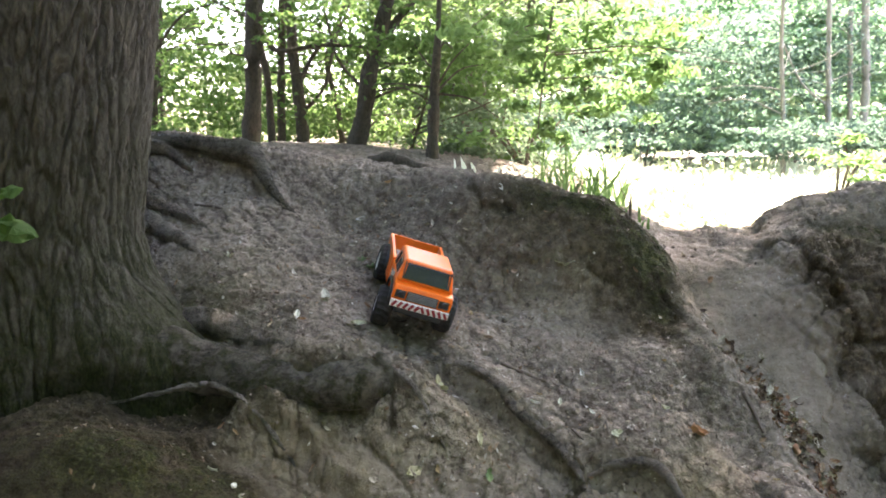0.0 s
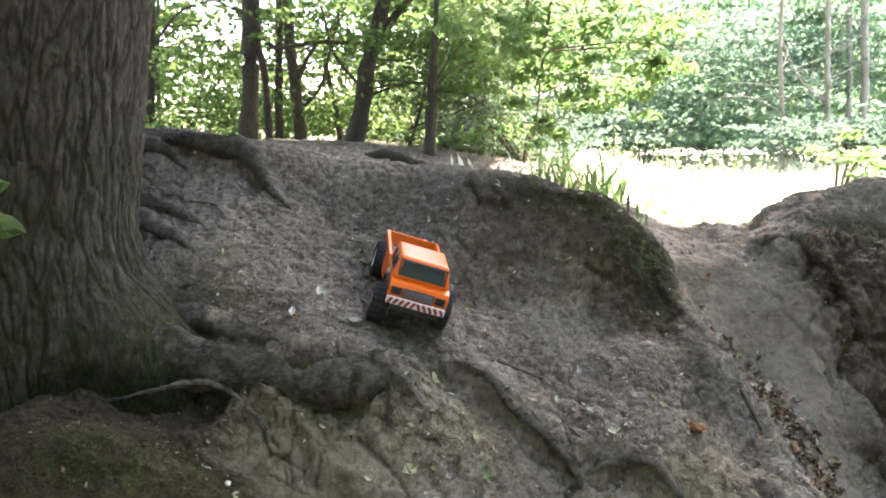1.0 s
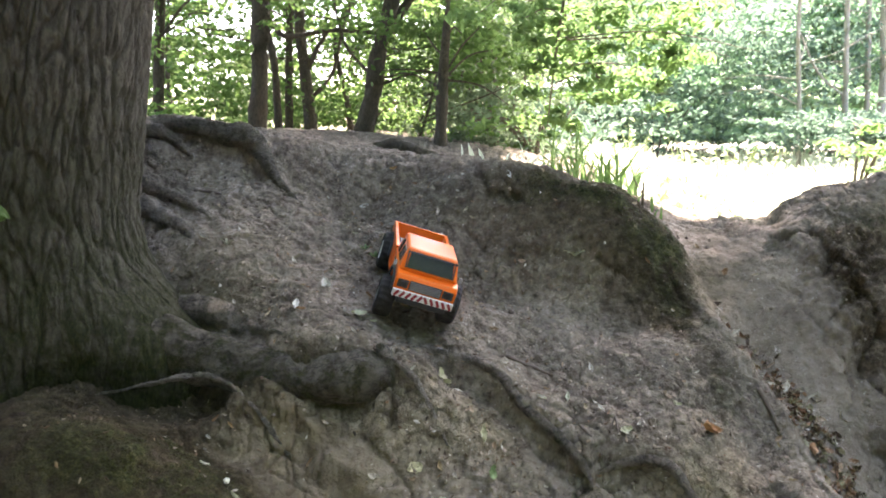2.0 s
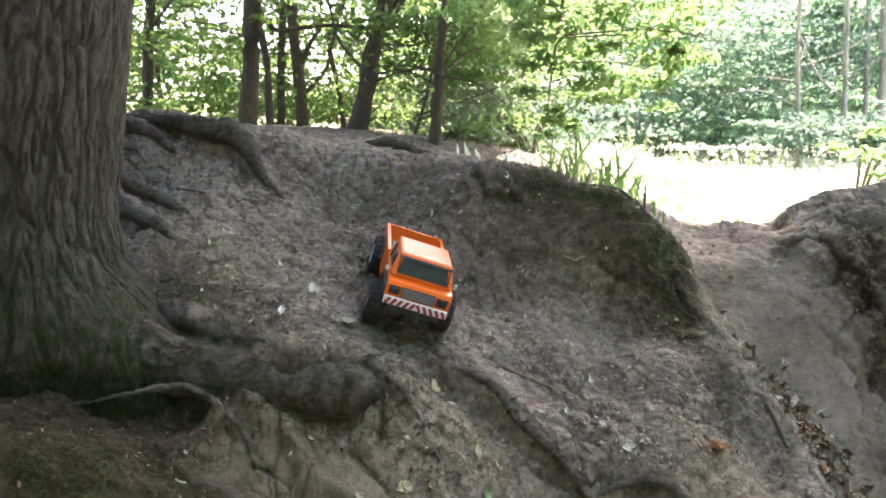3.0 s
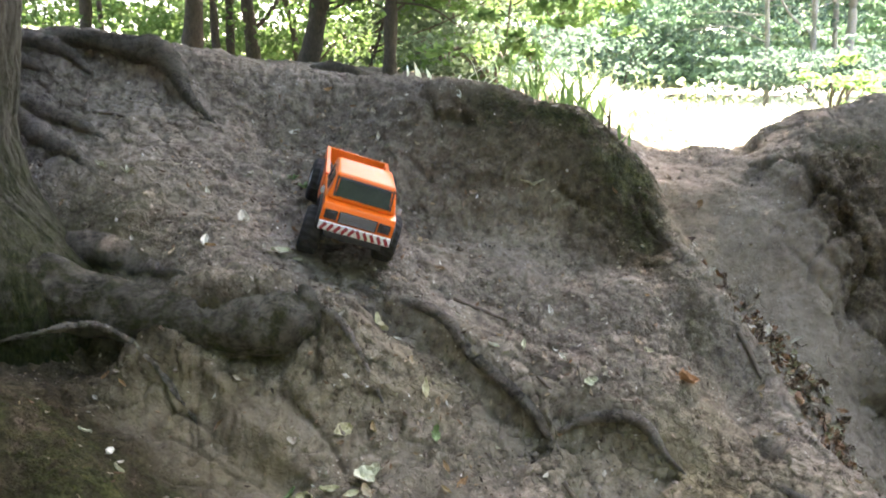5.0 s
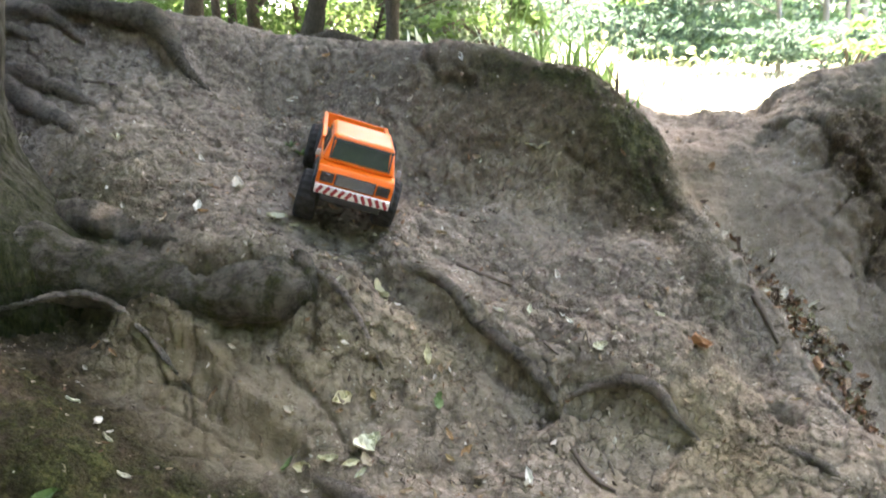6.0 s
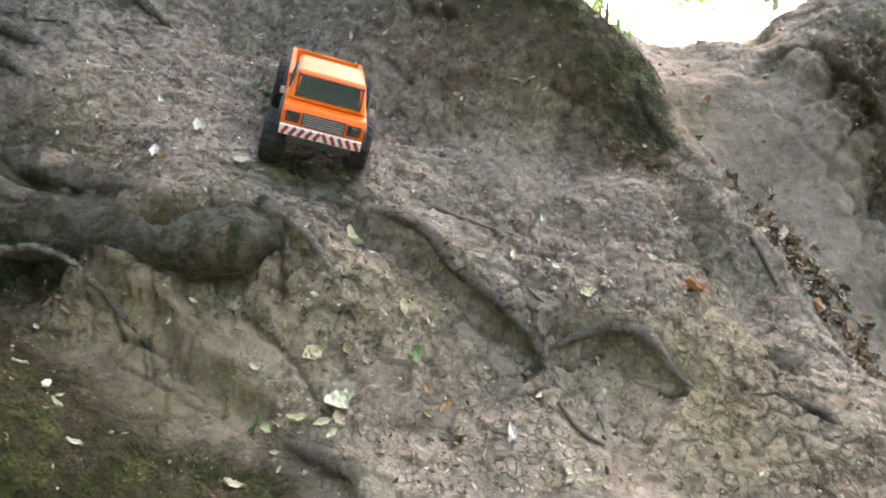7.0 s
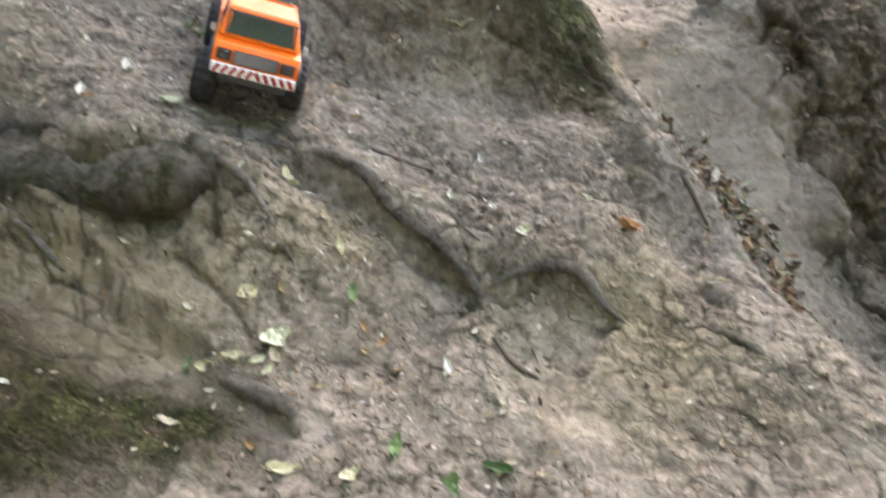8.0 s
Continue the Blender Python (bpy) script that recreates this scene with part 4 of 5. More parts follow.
    grille = block((0, -0.1955, 0.103), (0.080, 0.004, 0.024), 0.001)
    g = part("grille", grille, BLACK, t, "black grille")
    for k in range(5):
        part("grille_bar", block((0, -0.1982, 0.0945 + 0.0043 * k), (0.076, 0.002, 0.0014)), BEDLINER, g)
    b = part("bumper", block((0, -0.199, 0.0795), (0.150, 0.010, 0.017), 0.0015), WHITE, t, "white bumper with red slanted stripes")
    for k in range(10):
        x = -0.0655 + 0.0146 * k
        turn = Matrix.Rotation(radians(32 if x < 0 else -32), 3, "Y")
        part("stripe", block((x, -0.2047, 0.0795), (0.0068, 0.0016, 0.0168), 0.0, turn), RED, b, "red stripe")
    part("skid_plate", block((0, -0.190, 0.064), (0.12, 0.03, 0.014), 0.003), BLACK, t)
    part("rear_bumper", block((0, 0.212, 0.098), (0.13, 0.012, 0.012), 0.002), BLACK, t)
    return t


TRUCK = pose(-0.107, 2.206, 0.814, 9.7, 17.5, 8.0) @ Matrix.Scale(1.08, 4)
toy_truck(TRUCK)


# ---------------------------------------------------------------- added limbs and leaf canopy above the view, to keep sun off the bank
limbs = joined([tube([(-0.9, 2.07, 4.4), (-0.2, 2.2, 5.0), (1.2, 2.8, 5.4), (2.6, 3.6, 5.7)], [0.2, 0.14, 0.09, 0.03], 8, 0.2),
                tube([(-0.9, 2.07, 4.4), (-1.6, 1.0, 5.1), (-2.2, -0.4, 5.6)], [0.18, 0.12, 0.03], 8, 0.2),
                tube([(-0.9, 2.07, 4.3), (-1.3, 3.0, 5.0), (-1.5, 4.6, 5.5)], [0.18, 0.12, 0.03], 8, 0.2)])
limb = part("limb", limbs, OAK, smooth=True)
limb.parent, limb.matrix_parent_inverse = oak, oak.matrix_world.inverted()
rng = np.random.RandomState(5)
n_sun_block = 19000
spots = np.stack([rng.uniform(-4, 5, n_sun_block), rng.uniform(1.6, 7.2, n_sun_block), rng.uniform(4.3, 6.2, n_sun_block)], 1)
# Cut along the sun's slant, so that the clearing stays lit.
spots = spots[((spots[:, 0] < 0.22 + 0.314 * (spots[:, 2] - 1.1)) & ((spots[:, 0] > 0.5) | (spots[:, 1] < 6.2))) | (spots[:, 1] < 3.02 + 0.596 * (spots[:, 2] - 1.1))]
spots = spots[spots[:, 1] > 0.3 + 0.596 * (spots[:, 2] - 0.8)]
# high and own: more added leaves, shading the left wood and the trunk.
high = np.stack([rng.uniform(-7, 0.6, 4500), rng.uniform(6, 13, 4500), rng.uniform(4.8, 7.2, 4500)], 1)
own = np.stack([rng.uniform(-4.0, -0.4, 6000), rng.uniform(-3.0, 3.0, 6000), rng.uniform(3.4, 5.4, 6000)], 1)
spots = np.concatenate([spots, high, own])
n_sun_block = len(spots)
crown = part("crown", scattered_leaves(spots, np.full(n_sun_block, 0.3), 6, 0.6), SHADE)
crown.parent, crown.matrix_parent_inverse = oak, oak.matrix_world.inverted()


# ---------------------------------------------------------------- the wood behind
def wood_tree(line, radii, label, bark, branches=(), leaves=(), leaf=None, size=0.07, seed=0, group="", twigs=5):
    """A tree whose trunk runs through the points, from its foot; branches are (points, radii)."""
    foot = Vector(line[0])
    foot.z = float(height(foot.x, foot.y)) - 0.05
    t = thing("tree", foot, label, "tree", group)
    m = t.matrix_world.inverted()
    knots = [foot] + [Vector(q) for q in line[1:]]
    way, thick = [foot], [radii[0]]
    for k in range(1, len(knots)):
        steps = max(1, math.ceil((knots[k] - knots[k - 1]).length / 0.45))
        for j in range(1, steps + 1):
            way.append(knots[k - 1].lerp(knots[k], j / steps))
            thick.append(radii[k - 1] + (radii[k] - radii[k - 1]) * j / steps)
    ob = with_moss(part("trunk", tube(way, thick, 12, 0.25, 5, seed), bark, smooth=True), 0.3)
    ob.parent, ob.matrix_parent_inverse = t, m
    rng = np.random.RandomState(seed + 60)
    extra = []
    for _ in range(twigs):
        k = rng.uniform(0.25, 0.95)
        at = Vector(line[1]).lerp(Vector(line[-1]), k * 0.45)
        a, far = rng.uniform(0, 2 * math.pi), rng.uniform(0.3, 0.8)
        tip = at + Vector((math.cos(a) * far, math.sin(a) * far * 0.6, rng.uniform(-0.12, 0.3)))
        extra.append(([at, at.lerp(tip, 0.5) + Vector((0, 0, rng.uniform(-0.04, 0.08))), tip], [0.007, 0.005, 0.002]))
    for points, thick in [*branches, *extra]:
        ob = with_moss(part("branch", tube(points, thick, 6, 0.15, 6, seed + 3), bark, smooth=True), 0.1)
        ob.parent, ob.matrix_parent_inverse = t, m
    if leaves:
        pts = clump_points([(*row[:6], int(row[6] * 1.9)) for row in leaves], seed + 11)
        ob = part("crown", scattered_leaves(pts, np.full(len(pts), size * 0.72), seed + 12, 0.55, 0.2), leaf)
        ob.parent, ob.matrix_parent_inverse = t, m
    return t


WOOD = "trees of the wood behind the bank"
wood_tree([(-2.14, 6.0, 1.2), (-2.12, 6.0, 1.8), (-2.08, 6.0, 2.3), (-2.06, 6.1, 4.5)], [0.045, 0.037, 0.034, 0.025], "slim straight grey-brown tree at the edge of the wood", TRUNK,
          [([(-2.1, 6.0, 1.95), (-1.85, 5.9, 2.2), (-1.56, 5.9, 2.3)], [0.012, 0.008, 0.004])],
          [(-2.06, 6.2, 2.2, 0.8, 0.6, 0.5, 900), (-1.85, 6.3, 1.5, 0.6, 0.4, 0.3, 350), (-2.35, 5.6, 1.3, 0.4, 0.3, 0.12, 250)], GREEN, 0.075, 1, WOOD)
wood_tree([(-2.37, 7.0, 1.2), (-2.4, 7.0, 1.8), (-2.35, 7.0, 2.6)], [0.022, 0.019, 0.012], "thin young tree among other trees", TRUNK, (), [(-2.56, 7.3, 2.0, 0.9, 0.6, 0.6, 500)], GREEN, 0.08, 2, WOOD)
wood_tree([(-1.23, 5.2, 1.1), (-1.2, 5.2, 1.67), (-1.18, 5.2, 2.1), (-1.14, 5.3, 4.5)], [0.066, 0.058, 0.055, 0.045], "straight grey-brown tree with one long bare branch", TRUNK,
          [([(-1.18, 5.2, 2.03), (-1.1, 5.18, 1.94), (-1.01, 5.15, 1.87), (-0.715, 5.1, 1.90), (-0.375, 5.05, 1.88), (0.075, 5.0, 1.91)], [0.024, 0.022, 0.017, 0.014, 0.012, 0.004]),
           ([(-0.555, 5.08, 1.89), (-0.355, 5.0, 1.98), (-0.155, 4.95, 2.02)], [0.007, 0.005, 0.003])],
          [(-1.06, 5.6, 2.5, 0.7, 0.5, 0.3, 500), (-0.555, 5.0, 2.0, 0.4, 0.3, 0.12, 120)], GREEN, 0.07, 3, WOOD)
wood_tree([(-1.15, 5.5, 1.1), (-1.16, 5.5, 1.5), (-1.17, 5.5, 1.73), (-1.23, 5.5, 2.05), (-1.26, 5.6, 3.0)], [0.03, 0.026, 0.025, 0.024, 0.015], "slim curved tree beside a thicker one", TRUNK, (), [(-1.16, 6.4, 1.75, 0.8, 0.4, 0.4, 420)], GREEN, 0.07, 4, WOOD)
wood_tree([(-1.22, 6.2, 1.1), (-1.21, 6.2, 1.75), (-1.19, 6.2, 2.3), (-1.16, 6.2, 4.0)], [0.033, 0.03, 0.028, 0.02], "slim straight tree in the wood", TRUNK, (), [(-0.855, 6.6, 2.1, 0.7, 0.5, 0.45, 600)], GREEN, 0.075, 5, WOOD)
wood_tree([(-1.01, 6.0, 1.1), (-1.04, 6.0, 1.6), (-1.08, 6.0, 2.0), (-1.14, 6.0, 3.0)], [0.05, 0.042, 0.04, 0.025], "forked grey tree with rising limbs", TRUNK,
          [([(-1.05, 6.0, 1.7), (-0.905, 5.95, 1.95), (-0.655, 5.9, 2.2)], [0.02, 0.015, 0.008]), ([(-1.03, 6.0, 1.5), (-0.855, 6.0, 1.7), (-0.775, 6.0, 2.0), (-0.655, 6, 2.3)], [0.018, 0.014, 0.012, 0.008])],
          [(-0.755, 6.3, 2.4, 0.6, 0.4, 0.3, 450), (-0.805, 6.2, 1.5, 0.4, 0.3, 0.2, 160)], GREEN, 0.07, 6, WOOD)
wood_tree([(-0.53, 4.9, 1.1), (-0.47, 4.9, 1.45), (-0.43, 4.9, 1.71), (-0.36, 4.9, 1.96), (-0.2, 4.9, 2.6)], [0.062, 0.052, 0.048, 0.045, 0.035], "leaning forked tree with mossy bark", TRUNK,
          [([(-0.42, 4.9, 1.75), (-0.3, 4.95, 1.98), (-0.12, 5.0, 2.2)], [0.035, 0.03, 0.02]), ([(-0.45, 4.9, 1.6), (-0.62, 4.9, 1.8), (-0.7, 4.95, 2.1)], [0.012, 0.01, 0.006]),
           ([(-0.44, 4.9, 1.55), (-0.2, 4.8, 1.62), (0.1, 4.7, 1.6), (0.4, 4.7, 1.56)], [0.009, 0.007, 0.005, 0.002])],
          [(-0.2, 5.2, 2.2, 0.6, 0.5, 0.3, 700), (-0.2, 5.6, 1.6, 0.5, 0.4, 0.25, 380)], GREEN, 0.065, 7, WOOD)
wood_tree([(-0.78, 6.5, 1.2), (-0.82, 6.5, 1.56), (-0.9, 6.5, 1.94), (-0.74, 6.5, 2.4)], [0.026, 0.022, 0.02, 0.012], "thin crooked tree in the wood", TRUNK, (), [(-0.4, 7.0, 1.9, 0.9, 0.5, 0.5, 700)], GREEN, 0.08, 8, WOOD)
wood_tree([(-0.045, 4.2, 1.0), (-0.04, 4.2, 1.3), (-0.03, 4.2, 1.57), (-0.01, 4.2, 1.9), (0.02, 4.3, 2.6)], [0.038, 0.032, 0.03, 0.014, 0.01], "slim tree with a rough dark trunk at the bank's top", TRUNK,
          [([(-0.03, 4.2, 1.55), (0.15, 4.15, 1.52), (0.3, 4.1, 1.42)], [0.007, 0.005, 0.002]), ([(-0.03, 4.2, 1.5), (-0.2, 4.2, 1.58), (-0.35, 4.2, 1.56)], [0.006, 0.004, 0.002])],
          [(0.02, 4.6, 1.78, 0.3, 0.25, 0.16, 600), (0.1, 4.5, 1.75, 0.45, 0.3, 0.22, 420), (0.25, 4.6, 1.35, 0.3, 0.2, 0.15, 170)], GREEN, 0.06, 9, WOOD)
wood_tree([(-0.22, 5.0, 1.1), (-0.19, 5.0, 1.23), (-0.09, 5.0, 1.56), (-0.06, 5.0, 1.9)], [0.012, 0.01, 0.009, 0.004], "thin leaning sapling in the wood", TRUNK, (), [(-0.05, 5.0, 1.75, 0.25, 0.2, 0.2, 90)], GREEN, 0.06, 10, WOOD)
wood_tree([(0.75, 7.2, 1.1), (0.78, 7.2, 1.7), (0.8, 7.2, 2.4), (0.85, 7.3, 3.6)], [0.04, 0.035, 0.03, 0.02], "grey-green tree half hidden by leaves", TRUNK, (),
          [(0.5, 7.2, 1.9, 0.6, 0.5, 0.4, 800), (1.0, 7.4, 2.3, 0.6, 0.5, 0.4, 800), (0.3, 7.8, 1.5, 0.5, 0.4, 0.25, 400)], GREYGREEN, 0.075, 14, WOOD)
wood_tree([(1.6, 9.0, 1.1), (1.62, 9.0, 1.8), (1.6, 9.1, 2.6), (1.6, 9.2, 3.8)], [0.045, 0.04, 0.035, 0.02], "tree at the far side of the clearing", TRUNK, (),
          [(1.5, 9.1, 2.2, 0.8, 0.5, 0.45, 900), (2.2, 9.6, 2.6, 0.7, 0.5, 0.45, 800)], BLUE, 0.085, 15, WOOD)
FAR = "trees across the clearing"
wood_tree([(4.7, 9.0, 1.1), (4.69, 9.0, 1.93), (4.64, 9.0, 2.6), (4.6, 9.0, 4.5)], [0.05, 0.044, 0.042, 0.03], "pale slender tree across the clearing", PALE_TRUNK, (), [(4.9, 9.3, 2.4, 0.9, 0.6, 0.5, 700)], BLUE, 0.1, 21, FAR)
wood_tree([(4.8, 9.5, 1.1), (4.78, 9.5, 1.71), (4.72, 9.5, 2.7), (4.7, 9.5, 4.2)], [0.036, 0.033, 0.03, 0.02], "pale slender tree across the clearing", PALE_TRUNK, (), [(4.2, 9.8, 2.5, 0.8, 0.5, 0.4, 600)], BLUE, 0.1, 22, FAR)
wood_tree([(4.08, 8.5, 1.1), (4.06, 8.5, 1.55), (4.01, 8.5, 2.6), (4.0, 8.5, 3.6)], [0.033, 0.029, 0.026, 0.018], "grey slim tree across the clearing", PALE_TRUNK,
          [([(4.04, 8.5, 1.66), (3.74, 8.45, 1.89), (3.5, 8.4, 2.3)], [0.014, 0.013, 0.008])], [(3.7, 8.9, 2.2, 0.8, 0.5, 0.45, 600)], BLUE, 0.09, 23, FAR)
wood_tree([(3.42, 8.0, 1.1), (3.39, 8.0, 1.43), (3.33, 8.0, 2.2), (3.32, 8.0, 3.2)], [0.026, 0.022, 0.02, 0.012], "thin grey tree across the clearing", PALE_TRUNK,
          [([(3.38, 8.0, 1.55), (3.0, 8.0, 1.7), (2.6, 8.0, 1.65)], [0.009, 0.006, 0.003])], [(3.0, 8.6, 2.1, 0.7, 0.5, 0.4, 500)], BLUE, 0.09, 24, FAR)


def bush(place, clumps, leaf, size, seed, label, stems=5):
    """A bush: stems from one foot, and leaves in sprays."""
    foot = on_ground(*place, -0.03)
    b = thing("bush", foot, label, "bush", "bushes behind the bank")
    rng = np.random.RandomState(seed)
    lines = []
    for k in range(stems):
        x, y, z, sx, sy, sz, _ = clumps[k % len(clumps)]
        tip = Vector((x + rng.uniform(-sx, sx) * 0.7, y + rng.uniform(-sy, sy) * 0.7, z + sz * 0.6))
        mid = foot.lerp(tip, 0.5) + Vector((0, 0, 0.12))
        lines.append(tube([foot, mid, tip], [0.012, 0.008, 0.003], 5, 0.1, 4, k))
    for shape in lines:
        ob = part("stem", shape, TWIG, smooth=True)
        ob.parent, ob.matrix_parent_inverse = b, b.matrix_world.inverted()
    pts = clump_points([(*row[:6], int(row[6] * 1.9)) for row in clumps], seed + 1)
    ob = part("leaves", scattered_leaves(pts, np.full(len(pts), size * 0.72), seed + 2, 0.55, 0.15), leaf)
    ob.parent, ob.matrix_parent_inverse = b, b.matrix_world.inverted()


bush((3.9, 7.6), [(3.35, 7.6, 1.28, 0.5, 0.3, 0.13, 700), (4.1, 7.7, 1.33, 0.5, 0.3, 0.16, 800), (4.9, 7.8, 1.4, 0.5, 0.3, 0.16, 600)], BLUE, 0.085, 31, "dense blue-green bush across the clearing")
bush((2.2, 8.8), [(1.9, 8.8, 1.4, 0.9, 0.5, 0.28, 900), (2.9, 9.2, 1.6, 0.6, 0.5, 0.3, 450)], BLUE, 0.1, 32, "bush at the far side of the clearing, painted pale for haze")
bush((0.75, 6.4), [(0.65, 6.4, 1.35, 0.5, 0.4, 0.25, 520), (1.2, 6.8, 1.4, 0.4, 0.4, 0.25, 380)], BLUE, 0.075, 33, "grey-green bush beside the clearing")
bush((0.3, 4.9), [(0.25, 5.0, 1.3, 0.35, 0.3, 0.16, 330)], GREYGREEN, 0.06, 34, "low shaded bush at the edge of the wood")
bush((0.5, 4.7), [(0.42, 4.7, 1.2, 0.26, 0.2, 0.14, 520), (0.15, 4.8, 1.25, 0.2, 0.2, 0.14, 260)], GREYGREEN, 0.05, 56, "dense grey-green bush with fine twigs in the shade", 8)
bush((0.8, 5.2), [(0.78, 5.2, 1.2, 0.2, 0.25, 0.15, 420)], BLUE, 0.055, 58, "pale blue-green bush beside the clearing", 6)
bush((0.35, 5.7), [(0.25, 5.7, 1.42, 0.35, 0.3, 0.2, 700), (0.5, 5.9, 1.75, 0.4, 0.3, 0.2, 500), (0.12, 5.4, 1.62, 0.3, 0.3, 0.2, 600), (0.1, 5.4, 1.95, 0.4, 0.3, 0.2, 600)], GREYGREEN, 0.06, 39, "dense grey-green bush with fine twigs in the shade", 12)
bush((-2.0, 5.0), [(-1.95, 5.0, 1.38, 0.35, 0.3, 0.10, 300)], GREEN, 0.06, 35, "low green bush at the edge of the wood")
bush((-0.75, 6.9), [(-0.8, 7.0, 1.4, 0.9, 0.4, 0.2, 650)], GREEN, 0.075, 36, "light green undergrowth between the trees")
bush((-3.0, 8.0), [(-3.0, 8.0, 1.6, 1.2, 0.6, 0.4, 900)], GREEN, 0.09, 37, "light green undergrowth between the trees")
bush((2.3, 4.6), [(2.4, 4.6, 1.14, 0.22, 0.2, 0.12, 150)], LIME, 0.075, 38, "bright yellow-green bush beside the gully", 3)


def herb(x, y, tall, count, seed, leaf, label="broad-leaved herb in the clearing, coloured pale for sun glare"):
    """A leafy herb: a few stems with broad leaves up them."""
    foot = on_ground(x, y, -0.02)
    h = thing("herb", foot, label, "herb", "herbs in the clearing")
    m = h.matrix_world.inverted()
    rng = np.random.RandomState(seed)
    spots = []
    for k in range(count):
        tip = foot + Vector((rng.uniform(-0.12, 0.12), rng.uniform(-0.1, 0.1), tall * rng.uniform(0.6, 1.1)))
        ob = part("stem", tube([foot, foot.lerp(tip, 0.5) + Vector((rng.uniform(-0.02, 0.02), 0, 0.01)), tip], [0.005, 0.004, 0.002], 5, 0, 4), leaf)
        ob.parent, ob.matrix_parent_inverse = h, m
        for j in range(7):
            spots.append(foot.lerp(tip, rng.uniform(0.3, 1.05)) + Vector((rng.normal() * 0.03, rng.normal() * 0.03, rng.normal() * 0.01)))
    ob = part("leaves", scattered_leaves(spots, np.full(len(spots), 0.045), seed + 1, 0.6, 0.3, True), leaf)
    ob.parent, ob.matrix_parent_inverse = h, m


for k, (x, y, tall) in enumerate(((0.95, 3.9, 0.3), (1.2, 4.2, 0.3), (1.45, 4.4, 0.34), (1.85, 4.5, 0.3), (2.0, 5.1, 0.42), (1.1, 4.8, 0.4), (2.6, 5.4, 0.42), (1.6, 5.6, 0.45), (3.1, 6.0, 0.45), (2.2, 6.2, 0.5))):
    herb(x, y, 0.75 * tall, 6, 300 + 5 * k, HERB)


def far_wood(name, xs, ys, count, leaf, label, seed, open_low, size=0.085, flat=(0.06, 0.16)):
    """A deep belt of foliage in level sprays, with gaps through it."""
    rng = np.random.RandomState(seed)
    rows = []
    for _ in range(count):
        y = rng.uniform(*ys)
        x = rng.uniform(*xs) * y / 10
        rows.append((x, y, 1.15 + open_low + rng.rand() * 0.21 * y, rng.uniform(0.35, 0.9), 0.5, rng.uniform(*flat), int(rng.uniform(160, 420))))
    pts = clump_points(rows, seed + 1)
    ob = part(name, scattered_leaves(pts, np.full(len(pts), size), seed + 2, 0.55, 0.1), leaf)
    tagged(ob, label, "woodland", kind="stuff")


far_wood("far_wood", (-8, 1.2), (8, 15), 150, OLIVE, "olive-green backlit foliage deep in the wood", 41, 0.1)
far_wood("far_wood", (0.8, 7.5), (9.5, 15), 150, HAZE, "green foliage across the clearing, painted pale for haze", 44, 0.06, 0.13, (0.03, 0.09))
far_wood("far_wood", (0.3, 7.5), (17, 22), 220, PALE, "green foliage at the far end of the wood, painted pale for haze", 47, 0.0, 0.3)


def unseen_leaf_wall():
    """A wall of leaves added out of view, behind and beside the camera, to block light."""
    rng = np.random.RandomState(45)
    count = 16000
    a = rng.uniform(radians(150), radians(395), count)  # from the left, round the back, to the right
    # Pulled closer at the back and left, to hold off more light.
    r = rng.uniform(3.2, 6.0, count) - 0.9 * np.exp(-(((a - radians(270)) / 0.8) ** 2)) - 1.1 * np.exp(-(((a - radians(195)) / 0.35) ** 2))
    z = rng.uniform(0.2, 5.4, count)
    pts = np.stack([r * np.cos(a) * 1.1, 0.4 + r * np.sin(a), z], 1)
    ob = part("unseen_leaf_wall", scattered_leaves(pts, np.full(count, 0.3), 46, 0.6, 0.1), SHADE)
    tagged(ob, "green leaf wall added round the path, out of view, to block light", "woodland", kind="stuff")


unseen_leaf_wall()


